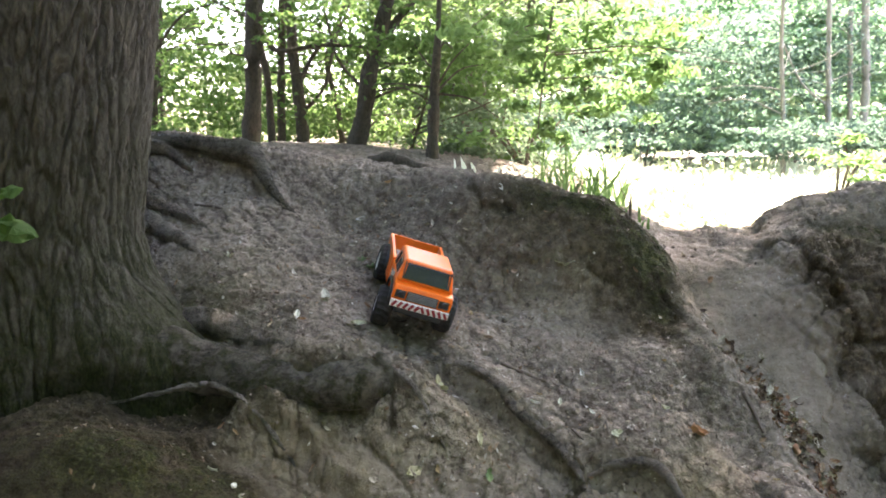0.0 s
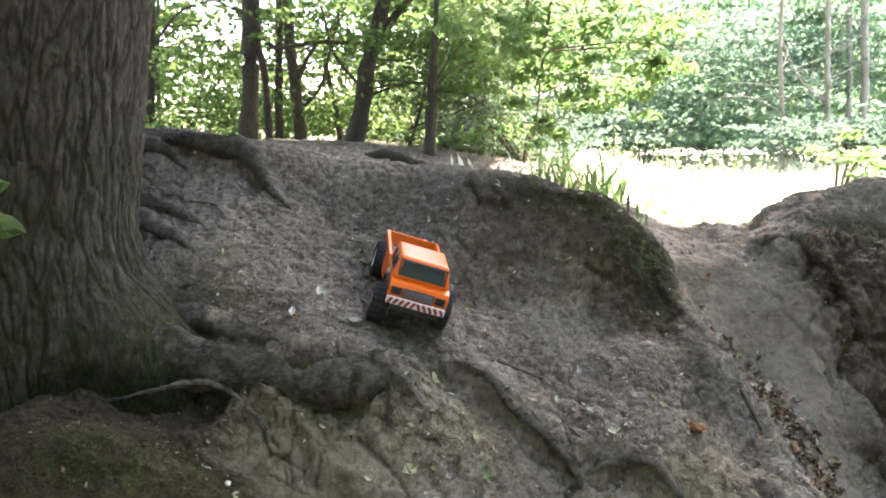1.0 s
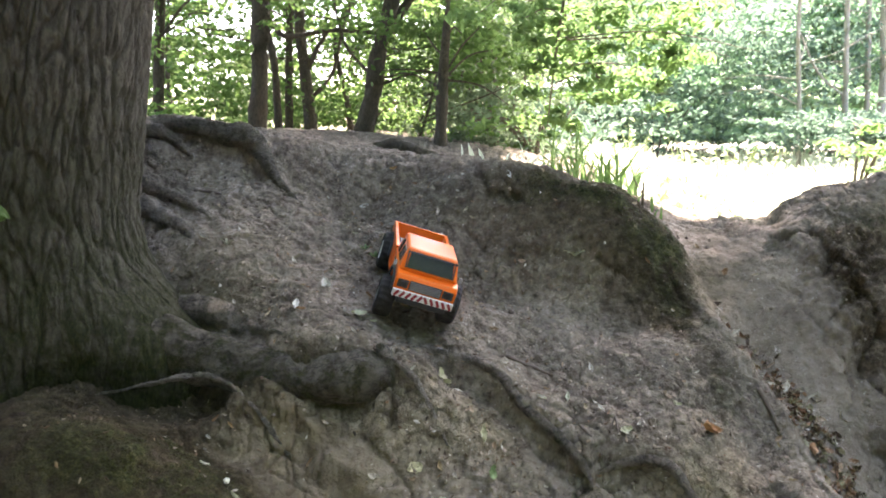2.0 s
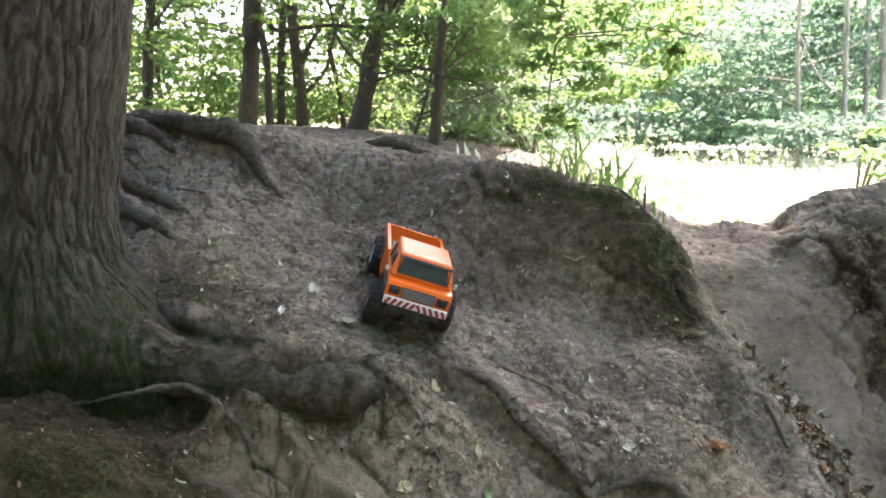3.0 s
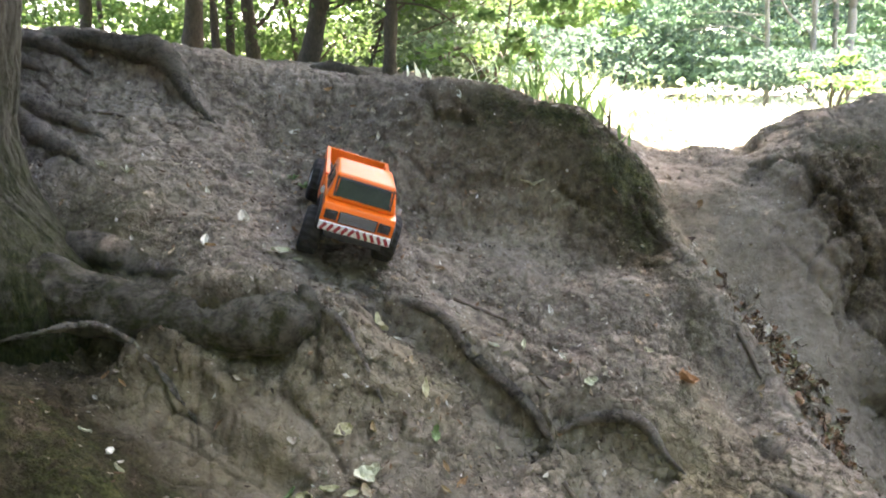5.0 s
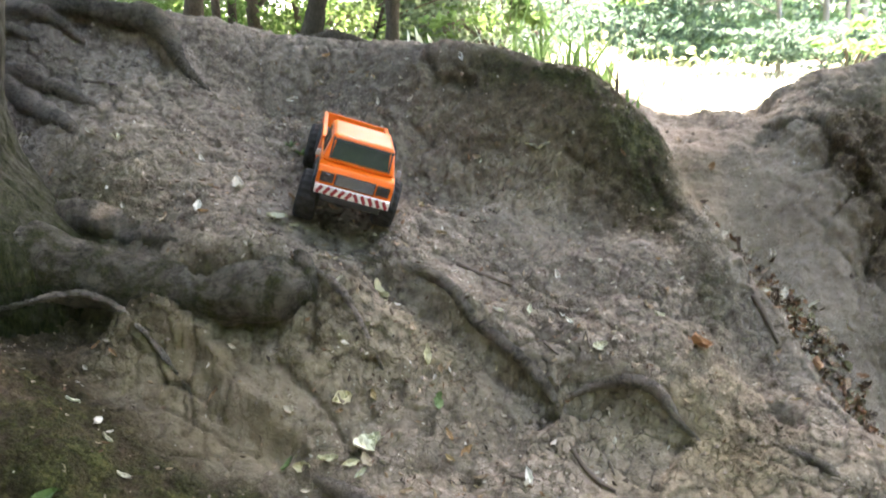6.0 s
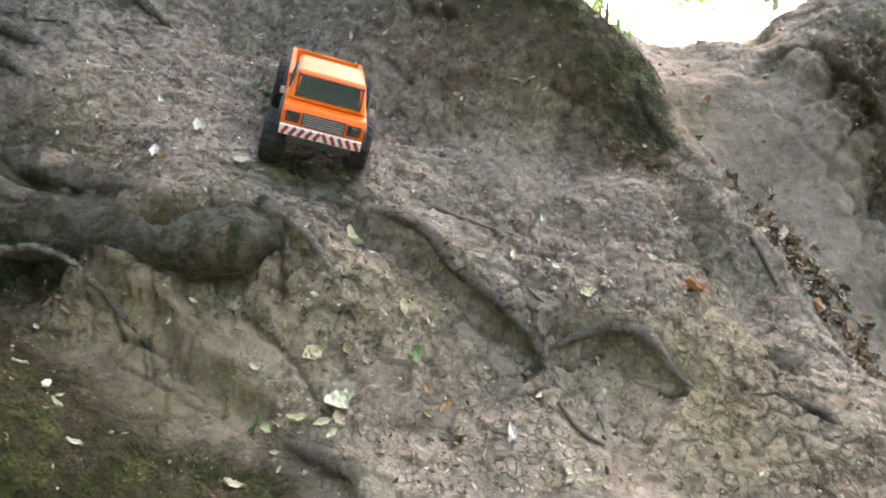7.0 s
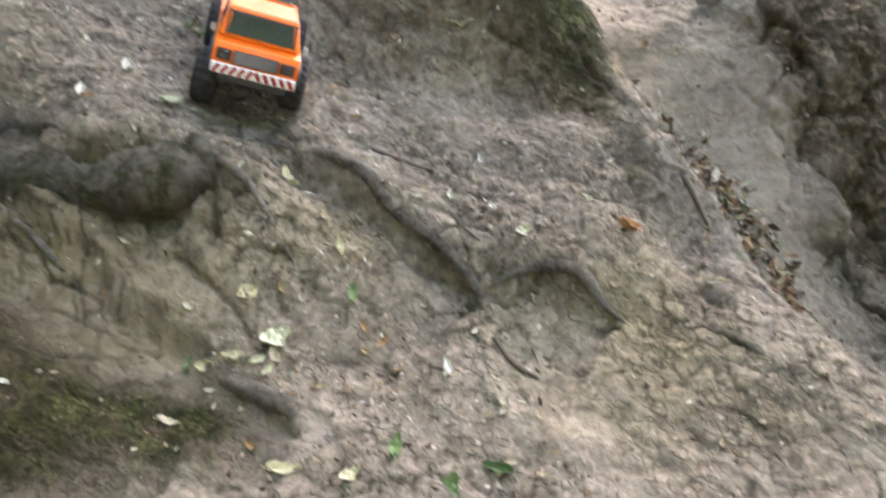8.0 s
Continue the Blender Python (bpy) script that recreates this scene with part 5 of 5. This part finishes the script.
def hanging_branch():
    """The leafy branch that hangs into the clearing, close behind the bank."""
    b = thing("hanging_branch", (0.6, 4.0, 3.2), "hanging beech branch with bright backlit green leaves", "branch")
    m = b.matrix_world.inverted()
    lines = [tube([(0.75, 4.2, 3.3), (0.62, 4.0, 2.4), (0.54, 3.92, 1.9), (0.50, 3.9, 1.6), (0.47, 3.88, 1.3)], [0.02, 0.012, 0.008, 0.006, 0.002], 6, 0.1)]
    rng = np.random.RandomState(51)
    for k in range(16):
        z = rng.uniform(1.5, 2.3)
        x = 0.52 + (z - 1.6) * 0.14
        tip = (x + rng.uniform(-0.45, 0.95), 3.9 + rng.uniform(-0.25, 0.35), z - rng.uniform(0.0, 0.2))
        lines.append(tube([(x, 3.92, z), ((x + tip[0]) / 2, (3.92 + tip[1]) / 2, z + 0.02), tip], [0.005, 0.0035, 0.0015], 5, 0.1, 4, k))
    for shape in lines:
        ob = part("twig", shape, TWIG, smooth=True)
        ob.parent, ob.matrix_parent_inverse = b, m
    rows = [(0.48, 3.9, 1.72, 0.26, 0.2, 0.16, 351), (0.46, 3.9, 1.42, 0.15, 0.12, 0.14, 84), (0.75, 4.0, 1.72, 0.28, 0.2, 0.14, 277), (1.0, 4.0, 1.78, 0.22, 0.2, 0.12, 176),
            (1.12, 4.0, 1.6, 0.14, 0.15, 0.1, 84), (0.8, 4.05, 1.48, 0.22, 0.2, 0.09, 126), (0.9, 3.95, 1.86, 0.33, 0.25, 0.12, 319), (1.1, 3.9, 1.6, 0.16, 0.15, 0.1, 134), (0.46, 3.86, 1.28, 0.12, 0.1, 0.1, 68), (0.42, 3.88, 1.5, 0.24, 0.15, 0.12, 117), (0.75, 3.9, 1.45, 0.22, 0.15, 0.08, 126), (0.7, 4.0, 2.0, 0.5, 0.3, 0.15, 251), (0.25, 4.0, 1.85, 0.2, 0.2, 0.12, 134)]
    pts = clump_points(rows, 52)
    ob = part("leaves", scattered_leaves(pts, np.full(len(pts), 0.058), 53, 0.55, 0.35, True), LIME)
    ob.parent, ob.matrix_parent_inverse = b, m


hanging_branch()


def blades(rows, seed, width=0.012):
    """Grass blades: rows of foot x, y, height, lean; each a bent, tapering strip."""
    rng = np.random.RandomState(seed)
    verts, faces = [], []
    for x, y, tall, lean in rows:
        foot = Vector((x, y, float(height(x, y)) - 0.01))
        a = rng.uniform(0, 2 * math.pi)
        way, flat = Vector((math.cos(a), math.sin(a), 0)), Vector((-math.sin(a + 0.6), math.cos(a + 0.6), 0))
        n = len(verts)
        for k, w in ((0, 1.0), (0.4, 0.9), (0.75, 0.6), (1.0, 0.08)):
            c = foot + way * (lean * tall * k * k) + Vector((0, 0, tall * (k - 0.35 * lean * k * k)))
            verts += [c - flat * (width * w / 2), c + flat * (width * w / 2)]
        faces += [(n + i, n + i + 1, n + i + 3, n + i + 2) for i in (0, 2, 4)]
    return verts, faces


def meadow():
    rng = np.random.RandomState(61)
    rows = []
    while len(rows) < 13000:
        y = 3.9 + 8 * rng.rand() ** 1.6
        x = rng.uniform(0.8, 1.9 + 0.62 * (y - 3))
        rows.append((x, y, rng.uniform(0.06, 0.2) * (0.7 + 0.06 * y), rng.uniform(0.2, 1.1)))
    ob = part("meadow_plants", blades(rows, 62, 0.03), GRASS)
    tagged(ob, "grass and herbs in the clearing, coloured pale for sun glare", "grass", kind="stuff")


meadow()
for k, (x, y, tall, count) in enumerate(((0.10, 2.92, 0.07, 7), (0.30, 2.95, 0.13, 6), (0.41, 2.95, 0.12, 9), (0.50, 2.95, 0.15, 8), (0.58, 2.92, 0.14, 9), (0.66, 2.88, 0.12, 8), (0.73, 2.86, 0.08, 5), (0.52, 3.1, 0.3, 14), (0.62, 3.05, 0.27, 14), (0.70, 3.1, 0.26, 12), (0.42, 3.1, 0.26, 9))):
    rng = np.random.RandomState(70 + k)
    rows = [(x + rng.normal() * 0.035, y + rng.normal() * 0.03, tall * rng.uniform(0.6, 1.2), rng.uniform(0.2, 1.2)) for _ in range(count)]
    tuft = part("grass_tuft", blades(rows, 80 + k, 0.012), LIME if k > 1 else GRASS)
    tagged(tuft, "tuft of bright grass behind the bank's top", "grass", "grass tufts")

log = with_moss(part("fallen_log", tube([on_ground(-0.30, 3.25, 0.0), on_ground(-0.2, 3.22, 0.012), on_ground(-0.08, 3.2, 0.004), on_ground(0.04, 3.2, -0.006)], [0.016, 0.028, 0.022, 0.01], 14, 0.3, 8, 4), TRUNK, smooth=True), 0.4)
tagged(log, "short dark rotting log behind the top of the bank", "log")
stub = part("dead_stem", joined([tube([on_ground(0.70, 2.86, -0.02), on_ground(0.70, 2.86, 0.05), on_ground(0.70, 2.86, 0.10)], [0.006, 0.005, 0.002], 6, 0.3, 4),
                                 tube([on_ground(0.70, 2.86, 0.05), on_ground(0.66, 2.86, 0.085)], [0.003, 0.0015], 5, 0.2, 3)]), TWIG, smooth=True)
tagged(stub, "short dead brown stem standing on the mound", "twig")


# ---------------------------------------------------------------- leaves, twigs and crumbs on the bank
def leaf_shape(long, wide, curl, cup, seed):
    """A fallen leaf: a pointed, curled blade with a rib and a short stalk, with thickness."""
    rng = np.random.RandomState(seed)
    verts, faces = [], []
    cols, lines = 7, (-1, -0.5, 0, 0.5, 1)
    for k in range(cols + 1):
        u = k / cols
        w = wide / 2 * math.sin(math.pi * min(1, u * 0.94 + 0.03)) ** 0.75
        for v in lines:
            edge = 1 + 0.32 * rng.uniform(-1, 1) * abs(v)
            verts.append(((u - 0.5) * long, v * w * edge, curl * long * (u - 0.45) ** 2 + cup * wide * v * v + 0.13 * wide * rng.uniform(-1, 1)))
    for k in range(cols):
        for j in range(4):
            i = k * 5 + j
            faces.append((i, i + 5, i + 6, i + 1))
    lower = len(verts)
    verts += [(x, y, z - 0.0006) for x, y, z in verts]
    faces += [tuple(lower + i for i in f[::-1]) for f in faces]
    stalk = tube([(-0.5 * long, 0, 0), (-0.62 * long, 0.02 * long, 0.004)], [0.0009, 0.0006], 4, 0, 3)
    return joined([(verts, faces), stalk])


def leaf_meshes(material, variants):
    out = []
    for k, (long, wide, curl, cup) in enumerate(variants):
        mesh = bpy.data.meshes.new("fallen_leaf")
        v, f = leaf_shape(long, wide, curl, cup, 90 + k)
        mesh.from_pydata([tuple(p) for p in v], [], f)
        mesh.materials.append(material)
        out.append(mesh)
    return out


def drop_leaves(places, meshes, label, seed, group="fallen leaves", scale=(0.85, 1.2)):
    rng = np.random.RandomState(seed)
    for k, (x, y, *size) in enumerate(places):
        ob = new("fallen_leaf", meshes[k % len(meshes)])
        s = size[0] if size else rng.uniform(*scale)
        ob.matrix_world = lie(x, y, rng.uniform(0, 360), 0.004) @ pose(0, 0, 0, rng.uniform(-14, 14), rng.uniform(-14, 14)) @ Matrix.Scale(s, 4)
        tagged(ob, label, "leaf", group)


VARIANTS = [(0.042, 0.015, 0.5, 0.35), (0.038, 0.02, 0.8, 0.3), (0.034, 0.012, 0.3, 0.5)]
BROAD = [(0.05, 0.034, 0.5, 0.2), (0.045, 0.03, 0.9, 0.25)]
drop_leaves([(-0.39, 1.99), (-0.33, 2.13, 1.2), (0.24, 1.90, 0.7), (0.39, 1.90, 0.6), (0.15, 1.98, 0.5), (-0.28, 2.65), (0.20, 2.56, 0.8), (0.17, 2.52, 0.7), (-0.08, 1.84, 0.6), (-0.47, 1.83, 0.7),
             (-0.46, 1.55, 0.6), (-0.395, 1.472, 0.7), (0.27, 1.60), (-0.44, 2.24, 0.6), (-0.70, 2.25, 0.9), (0.39, 2.06, 0.7), (-0.09, 2.2, 0.9)],
            leaf_meshes(PALE_LEAF, VARIANTS), "dry whitish curled leaf lying on the earth", 1)
drop_leaves([(-0.23, 2.02, 1.1), (0.60, 1.98, 0.8), (-0.437, 1.525, 0.7), (-0.52, 1.60, 0.6), (-0.13, 1.61), (-0.09, 1.61), (-0.05, 1.61, 0.8), (-0.01, 1.94, 1.5), (0.31, 1.93), (0.09, 1.80), (0.44, 1.84, 0.9), (-0.03, 1.59, 0.8), (0.0, 1.44, 1.3), (0.10, 1.42)],
            leaf_meshes(YELLOW_LEAF, VARIANTS), "yellowish fallen leaf lying on the earth", 2)
drop_leaves([(-0.07, 1.71, 0.8), (-0.02, 1.65, 1.2)], leaf_meshes(YELLOW_LEAF, BROAD), "broad pale yellow-green fallen leaf", 3)
drop_leaves([(-0.48, 1.38), (0.11, 1.73, 0.9), (-0.16, 1.62), (0.17, 1.46, 1.3), (0.25, 1.41, 1.3), (0.33, 1.44, 1.4)], leaf_meshes(GREEN_LEAF, VARIANTS), "green fallen leaf lying on the earth", 4)
drop_leaves([(-0.18, 1.51), (-0.16, 1.68, 0.7), (0.05, 1.57, 0.8), (0.16, 1.67, 0.8), (0.89, 2.52, 0.8), (0.13, 2.11, 0.7), (0.98, 2.50, 0.6), (-0.02, 1.62, 0.8), (-0.31, 1.73)], leaf_meshes(FALLEN, VARIANTS), "dry brown fallen leaf lying on the earth", 5)
drop_leaves([(0.67, 1.915, 1.25), (0.97, 2.0, 0.9)], leaf_meshes(RUST_LEAF, [(0.055, 0.026, 0.4, 0.4)]), "rust-brown curled beech leaf", 6)
rng = np.random.RandomState(7)
loose = []
while len(loose) < 130:
    x, y = rng.uniform(-0.9, 1.0), rng.uniform(1.35, 2.75)
    if rng.rand() < 0.25 + 0.75 * math.exp(-(((x + 0.1 - (2.3 - y) * 0.2) / 0.25) ** 2)):
        loose.append((x, y, rng.uniform(0.3, 0.7)))
drop_leaves(loose, leaf_meshes(FALLEN, VARIANTS), "small dry brown leaf scrap on the earth", 8, "leaf scraps")
drop_leaves([(rng.uniform(-0.75, 0.85), rng.uniform(1.35, 2.7), rng.uniform(0.18, 0.42)) for _ in range(80)], leaf_meshes(DULL_LEAF, VARIANTS), "small pale leaf scrap on the earth", 18, "leaf scraps")


def litter():
    """Drifted leaves in the gully's floor."""
    rng = np.random.RandomState(9)
    shapes = []
    for _ in range(290):
        u = min(1.0, max(0.0, 0.12 + 0.88 * (int(rng.randint(6)) + 0.5) / 6 + rng.normal() * 0.06))
        y = 2.42 - 0.57 * u + rng.normal() * 0.025
        x = float(np.interp(y, CHUTE_Y, CHUTE_X)) + 0.03 + rng.normal() * 0.036
        v, f = leaf_shape(rng.uniform(0.014, 0.042), rng.uniform(0.008, 0.021), rng.uniform(-0.5, 1.2), rng.uniform(0, 0.5), int(rng.randint(1000)))
        m = lie(x, y, rng.uniform(0, 360), rng.uniform(0.0, 0.008)) @ pose(0, 0, 0, rng.uniform(-35, 35), rng.uniform(-35, 35))
        shapes.append(([m @ Vector(p) for p in v], f))
    n = Nodes("gully_leaves", 0.7)
    n.colour(n.ramp(n.island(), [(0.0, (0.05, 0.032, 0.02)), (0.3, (0.13, 0.085, 0.055)), (0.45, (0.5, 0.43, 0.34)), (0.55, (0.2, 0.12, 0.07)), (0.75, (0.30, 0.15, 0.075)), (0.86, (0.6, 0.54, 0.44)), (1.0, (0.2, 0.18, 0.09))]))
    ob = part("leaf_litter", joined(shapes), n.mat)
    tagged(ob, "drift of brown and tan leaves in the gully", "leaf litter", kind="stuff")


litter()


def crumbs():
    """Crumbs of earth and grit, thickest where the slope is loose."""
    rng = np.random.RandomState(10)
    shapes = []
    corners = [(1, 0, 0), (-1, 0, 0), (0, 1, 0), (0, -1, 0), (0, 0, 1), (0, 0, -1)]
    facets = [(0, 2, 4), (2, 1, 4), (1, 3, 4), (3, 0, 4), (2, 0, 5), (1, 2, 5), (3, 1, 5), (0, 3, 5)]
    for _ in range(2600):
        x, y = rng.uniform(-0.95, 1.35), rng.uniform(1.3, 2.8)
        while (x < -0.4 and y < 1.75) or noise.noise(Vector((x * 6, y * 6, 3))) + 0.5 * noise.noise(Vector((x * 17, y * 17, 8))) < rng.uniform(-0.6, 0.5):
            x, y = rng.uniform(-0.95, 1.35), rng.uniform(1.3, 2.8)
        s = 0.0018 + 0.007 * rng.rand() ** 6
        p = on_ground(x, y, s * 0.3)
        shapes.append(([p + Vector(c) * (s * rng.uniform(0.6, 1.3)) for c in corners], facets))
    n = Nodes("earth_crumbs", 0.95, spec=0.1)
    n.colour(n.ramp(n.island(), [(0.0, (0.09, 0.068, 0.05)), (0.5, (0.24, 0.195, 0.155)), (1.0, (0.37, 0.30, 0.235))]))
    ob = part("earth_crumbs", joined(shapes), n.mat)
    tagged(ob, "loose crumbs of dry earth and grit", "soil", kind="stuff")


crumbs()


def specks():
    """Countless scraps of leaf, bark and bud scales, thickest in the hollow and along the roots."""
    rng = np.random.RandomState(14)
    shapes = []
    while len(shapes) < 1750:
        x, y = rng.uniform(-0.85, 1.0), rng.uniform(1.32, 2.7)
        thick = 0.22 + 0.9 * math.exp(-(((x + 0.1 - (2.3 - y) * 0.35) / 0.16) ** 2)) + 0.8 * math.exp(-(((x - 0.42) / 0.12) ** 2) - ((y - 1.86) / 0.1) ** 2) + 0.7 * math.exp(-(((x + 0.45) / 0.25) ** 2) - ((y - 2.1) / 0.15) ** 2)
        trail = 1.3 * math.exp(-(((x + 0.08 + (y - 2.2) * 0.5) / 0.06) ** 2) - ((y - 2.42) / 0.3) ** 2)  # leaves washed down the hollow
        thick += trail
        if rng.rand() > thick or abs(ripple(np.array(x * 9.0), np.array(y * 9.0), 33)) > rng.uniform(0.1, 0.9) or x > 0.86 - 0.3 * (y - 2.0):
            continue
        long = 0.006 + 0.014 * rng.rand() ** 2.2 + (0.012 * rng.rand() if rng.rand() < trail else 0.0)
        wide = long * rng.uniform(0.2, 0.6)
        m = lie(x, y, rng.uniform(0, 360), 0.0015) @ pose(0, 0, 0, rng.uniform(-25, 25), rng.uniform(-25, 25))
        bend = long * rng.uniform(0.0, 0.25)
        top = [(-0.5 * long, 0, bend), (-0.1 * long, wide / 2, 0), (0.5 * long, 0.1 * wide, bend), (0.1 * long, -wide / 2, 0)]
        shapes.append(([m @ Vector(p) for p in top] + [m @ (Vector(p) - Vector((0, 0, 0.0008))) for p in top], [(0, 3, 2, 1), (4, 5, 6, 7), (0, 1, 5, 4), (1, 2, 6, 5), (2, 3, 7, 6), (3, 0, 4, 7)]))
    n = Nodes("leaf_specks", 0.8)
    n.colour(n.ramp(n.island(), [(0.0, (0.035, 0.025, 0.017)), (0.35, (0.09, 0.058, 0.035)), (0.55, (0.17, 0.10, 0.055)), (0.72, (0.27, 0.19, 0.11)), (0.88, (0.36, 0.31, 0.23)), (1.0, (0.55, 0.51, 0.43))]))
    ob = part("leaf_specks", joined(shapes), n.mat)
    tagged(ob, "scattered scraps of dry leaf and bark on the earth", "leaf litter", kind="stuff")


specks()


def twig(line, radius, label="thin dry brown twig lying on the earth", seed=0):
    pts = [on_ground(x, y, radius * 0.7) for x, y in line]
    ob = part("twig", tube(pts, [radius, radius * 0.9, radius * 0.5], 6, 0.5, 6, seed), TWIG, smooth=True)
    tagged(ob, label, "twig", "twigs on the bank")


for k, (line, r) in enumerate(([[(0.16, 2.02), (0.25, 2.025), (0.32, 2.01)], 0.005], [[(0.41, 1.94), (0.40, 1.87)], 0.005], [[(0.42, 1.87), (0.42, 1.835)], 0.003], [[(0.33, 1.85), (0.355, 1.82)], 0.004],
                               [[(0.36, 1.68), (0.39, 1.65), (0.43, 1.62)], 0.006], [[(0.43, 1.68), (0.435, 1.65)], 0.003], [[(-0.80, 2.50), (-0.72, 2.49), (-0.62, 2.44)], 0.005], [[(-0.09, 1.97), (-0.03, 1.99)], 0.004],
                               [[(0.04, 1.73), (0.08, 1.72)], 0.003], [[(0.86, 2.10), (0.87, 2.07), (0.89, 2.02)], 0.008], [[(0.24, 1.61), (0.29, 1.60)], 0.003])):
    twig(line, r, seed=k)


def seedling(x, y, size, count, seed, label, leaf=None):
    s = thing("seedling", on_ground(x, y), label, "seedling", "seedlings")
    rng = np.random.RandomState(seed)
    for k in range(count):
        a = 2 * math.pi * (k + rng.rand() * 0.5) / count
        v, f = leaf_shape(size * rng.uniform(0.7, 1.1), size * 0.3, -0.5, 0.2, seed + k)
        ob = part("leaf", ([Vector((p[0] + size * 0.55, p[1], p[2])) for p in v], f), leaf or GREEN_LEAF, s)
        ob.matrix_basis = pose(0, 0, 0.004, 0, -rng.uniform(20, 50), math.degrees(a))


seedling(0.39, 2.38, 0.035, 7, 100, "pale green seedling with narrow leaves on the slope", YELLOW_LEAF)
seedling(-0.22, 2.38, 0.026, 6, 110, "small green seedling in the hollow")
seedling(-0.25, 2.40, 0.02, 5, 120, "small green seedling in the hollow")
seedling(-0.63, 2.23, 0.024, 4, 130, "small yellowish seedling by the roots", YELLOW_LEAF)


def sapling_sprig():
    """Young twig with broad leaves beside the trunk, close to the path."""
    s = thing("sapling", on_ground(-0.82, 0.95), "young sapling with broad lobed green leaves before the oak", "sapling")
    m = s.matrix_world.inverted()
    ob = part("stem", tube([on_ground(-0.82, 0.95), (-0.80, 0.97, 0.7), (-0.74, 0.99, 1.1), (-0.65, 1.0, 1.22)], [0.006, 0.005, 0.004, 0.0015], 6, 0.1), TWIG, smooth=True)
    ob.parent, ob.matrix_parent_inverse = s, m
    for k, (x, y, z, long, turn, dip) in enumerate(((-0.615, 1.0, 1.185, 0.07, -12, 14), (-0.615, 1.0, 1.236, 0.035, 20, -25), (-0.68, 0.98, 1.2, 0.06, 120, 10), (-0.72, 1.0, 1.12, 0.06, 200, 15))):
        v, f = leaf_shape(long, long * 0.66, -0.4, -0.1, 140 + k)
        ob = part("leaf", (v, f), GREEN)
        ob.parent, ob.matrix_parent_inverse = s, m
        ob.matrix_basis = pose(x, y, z, 50, dip, turn)


sapling_sprig()
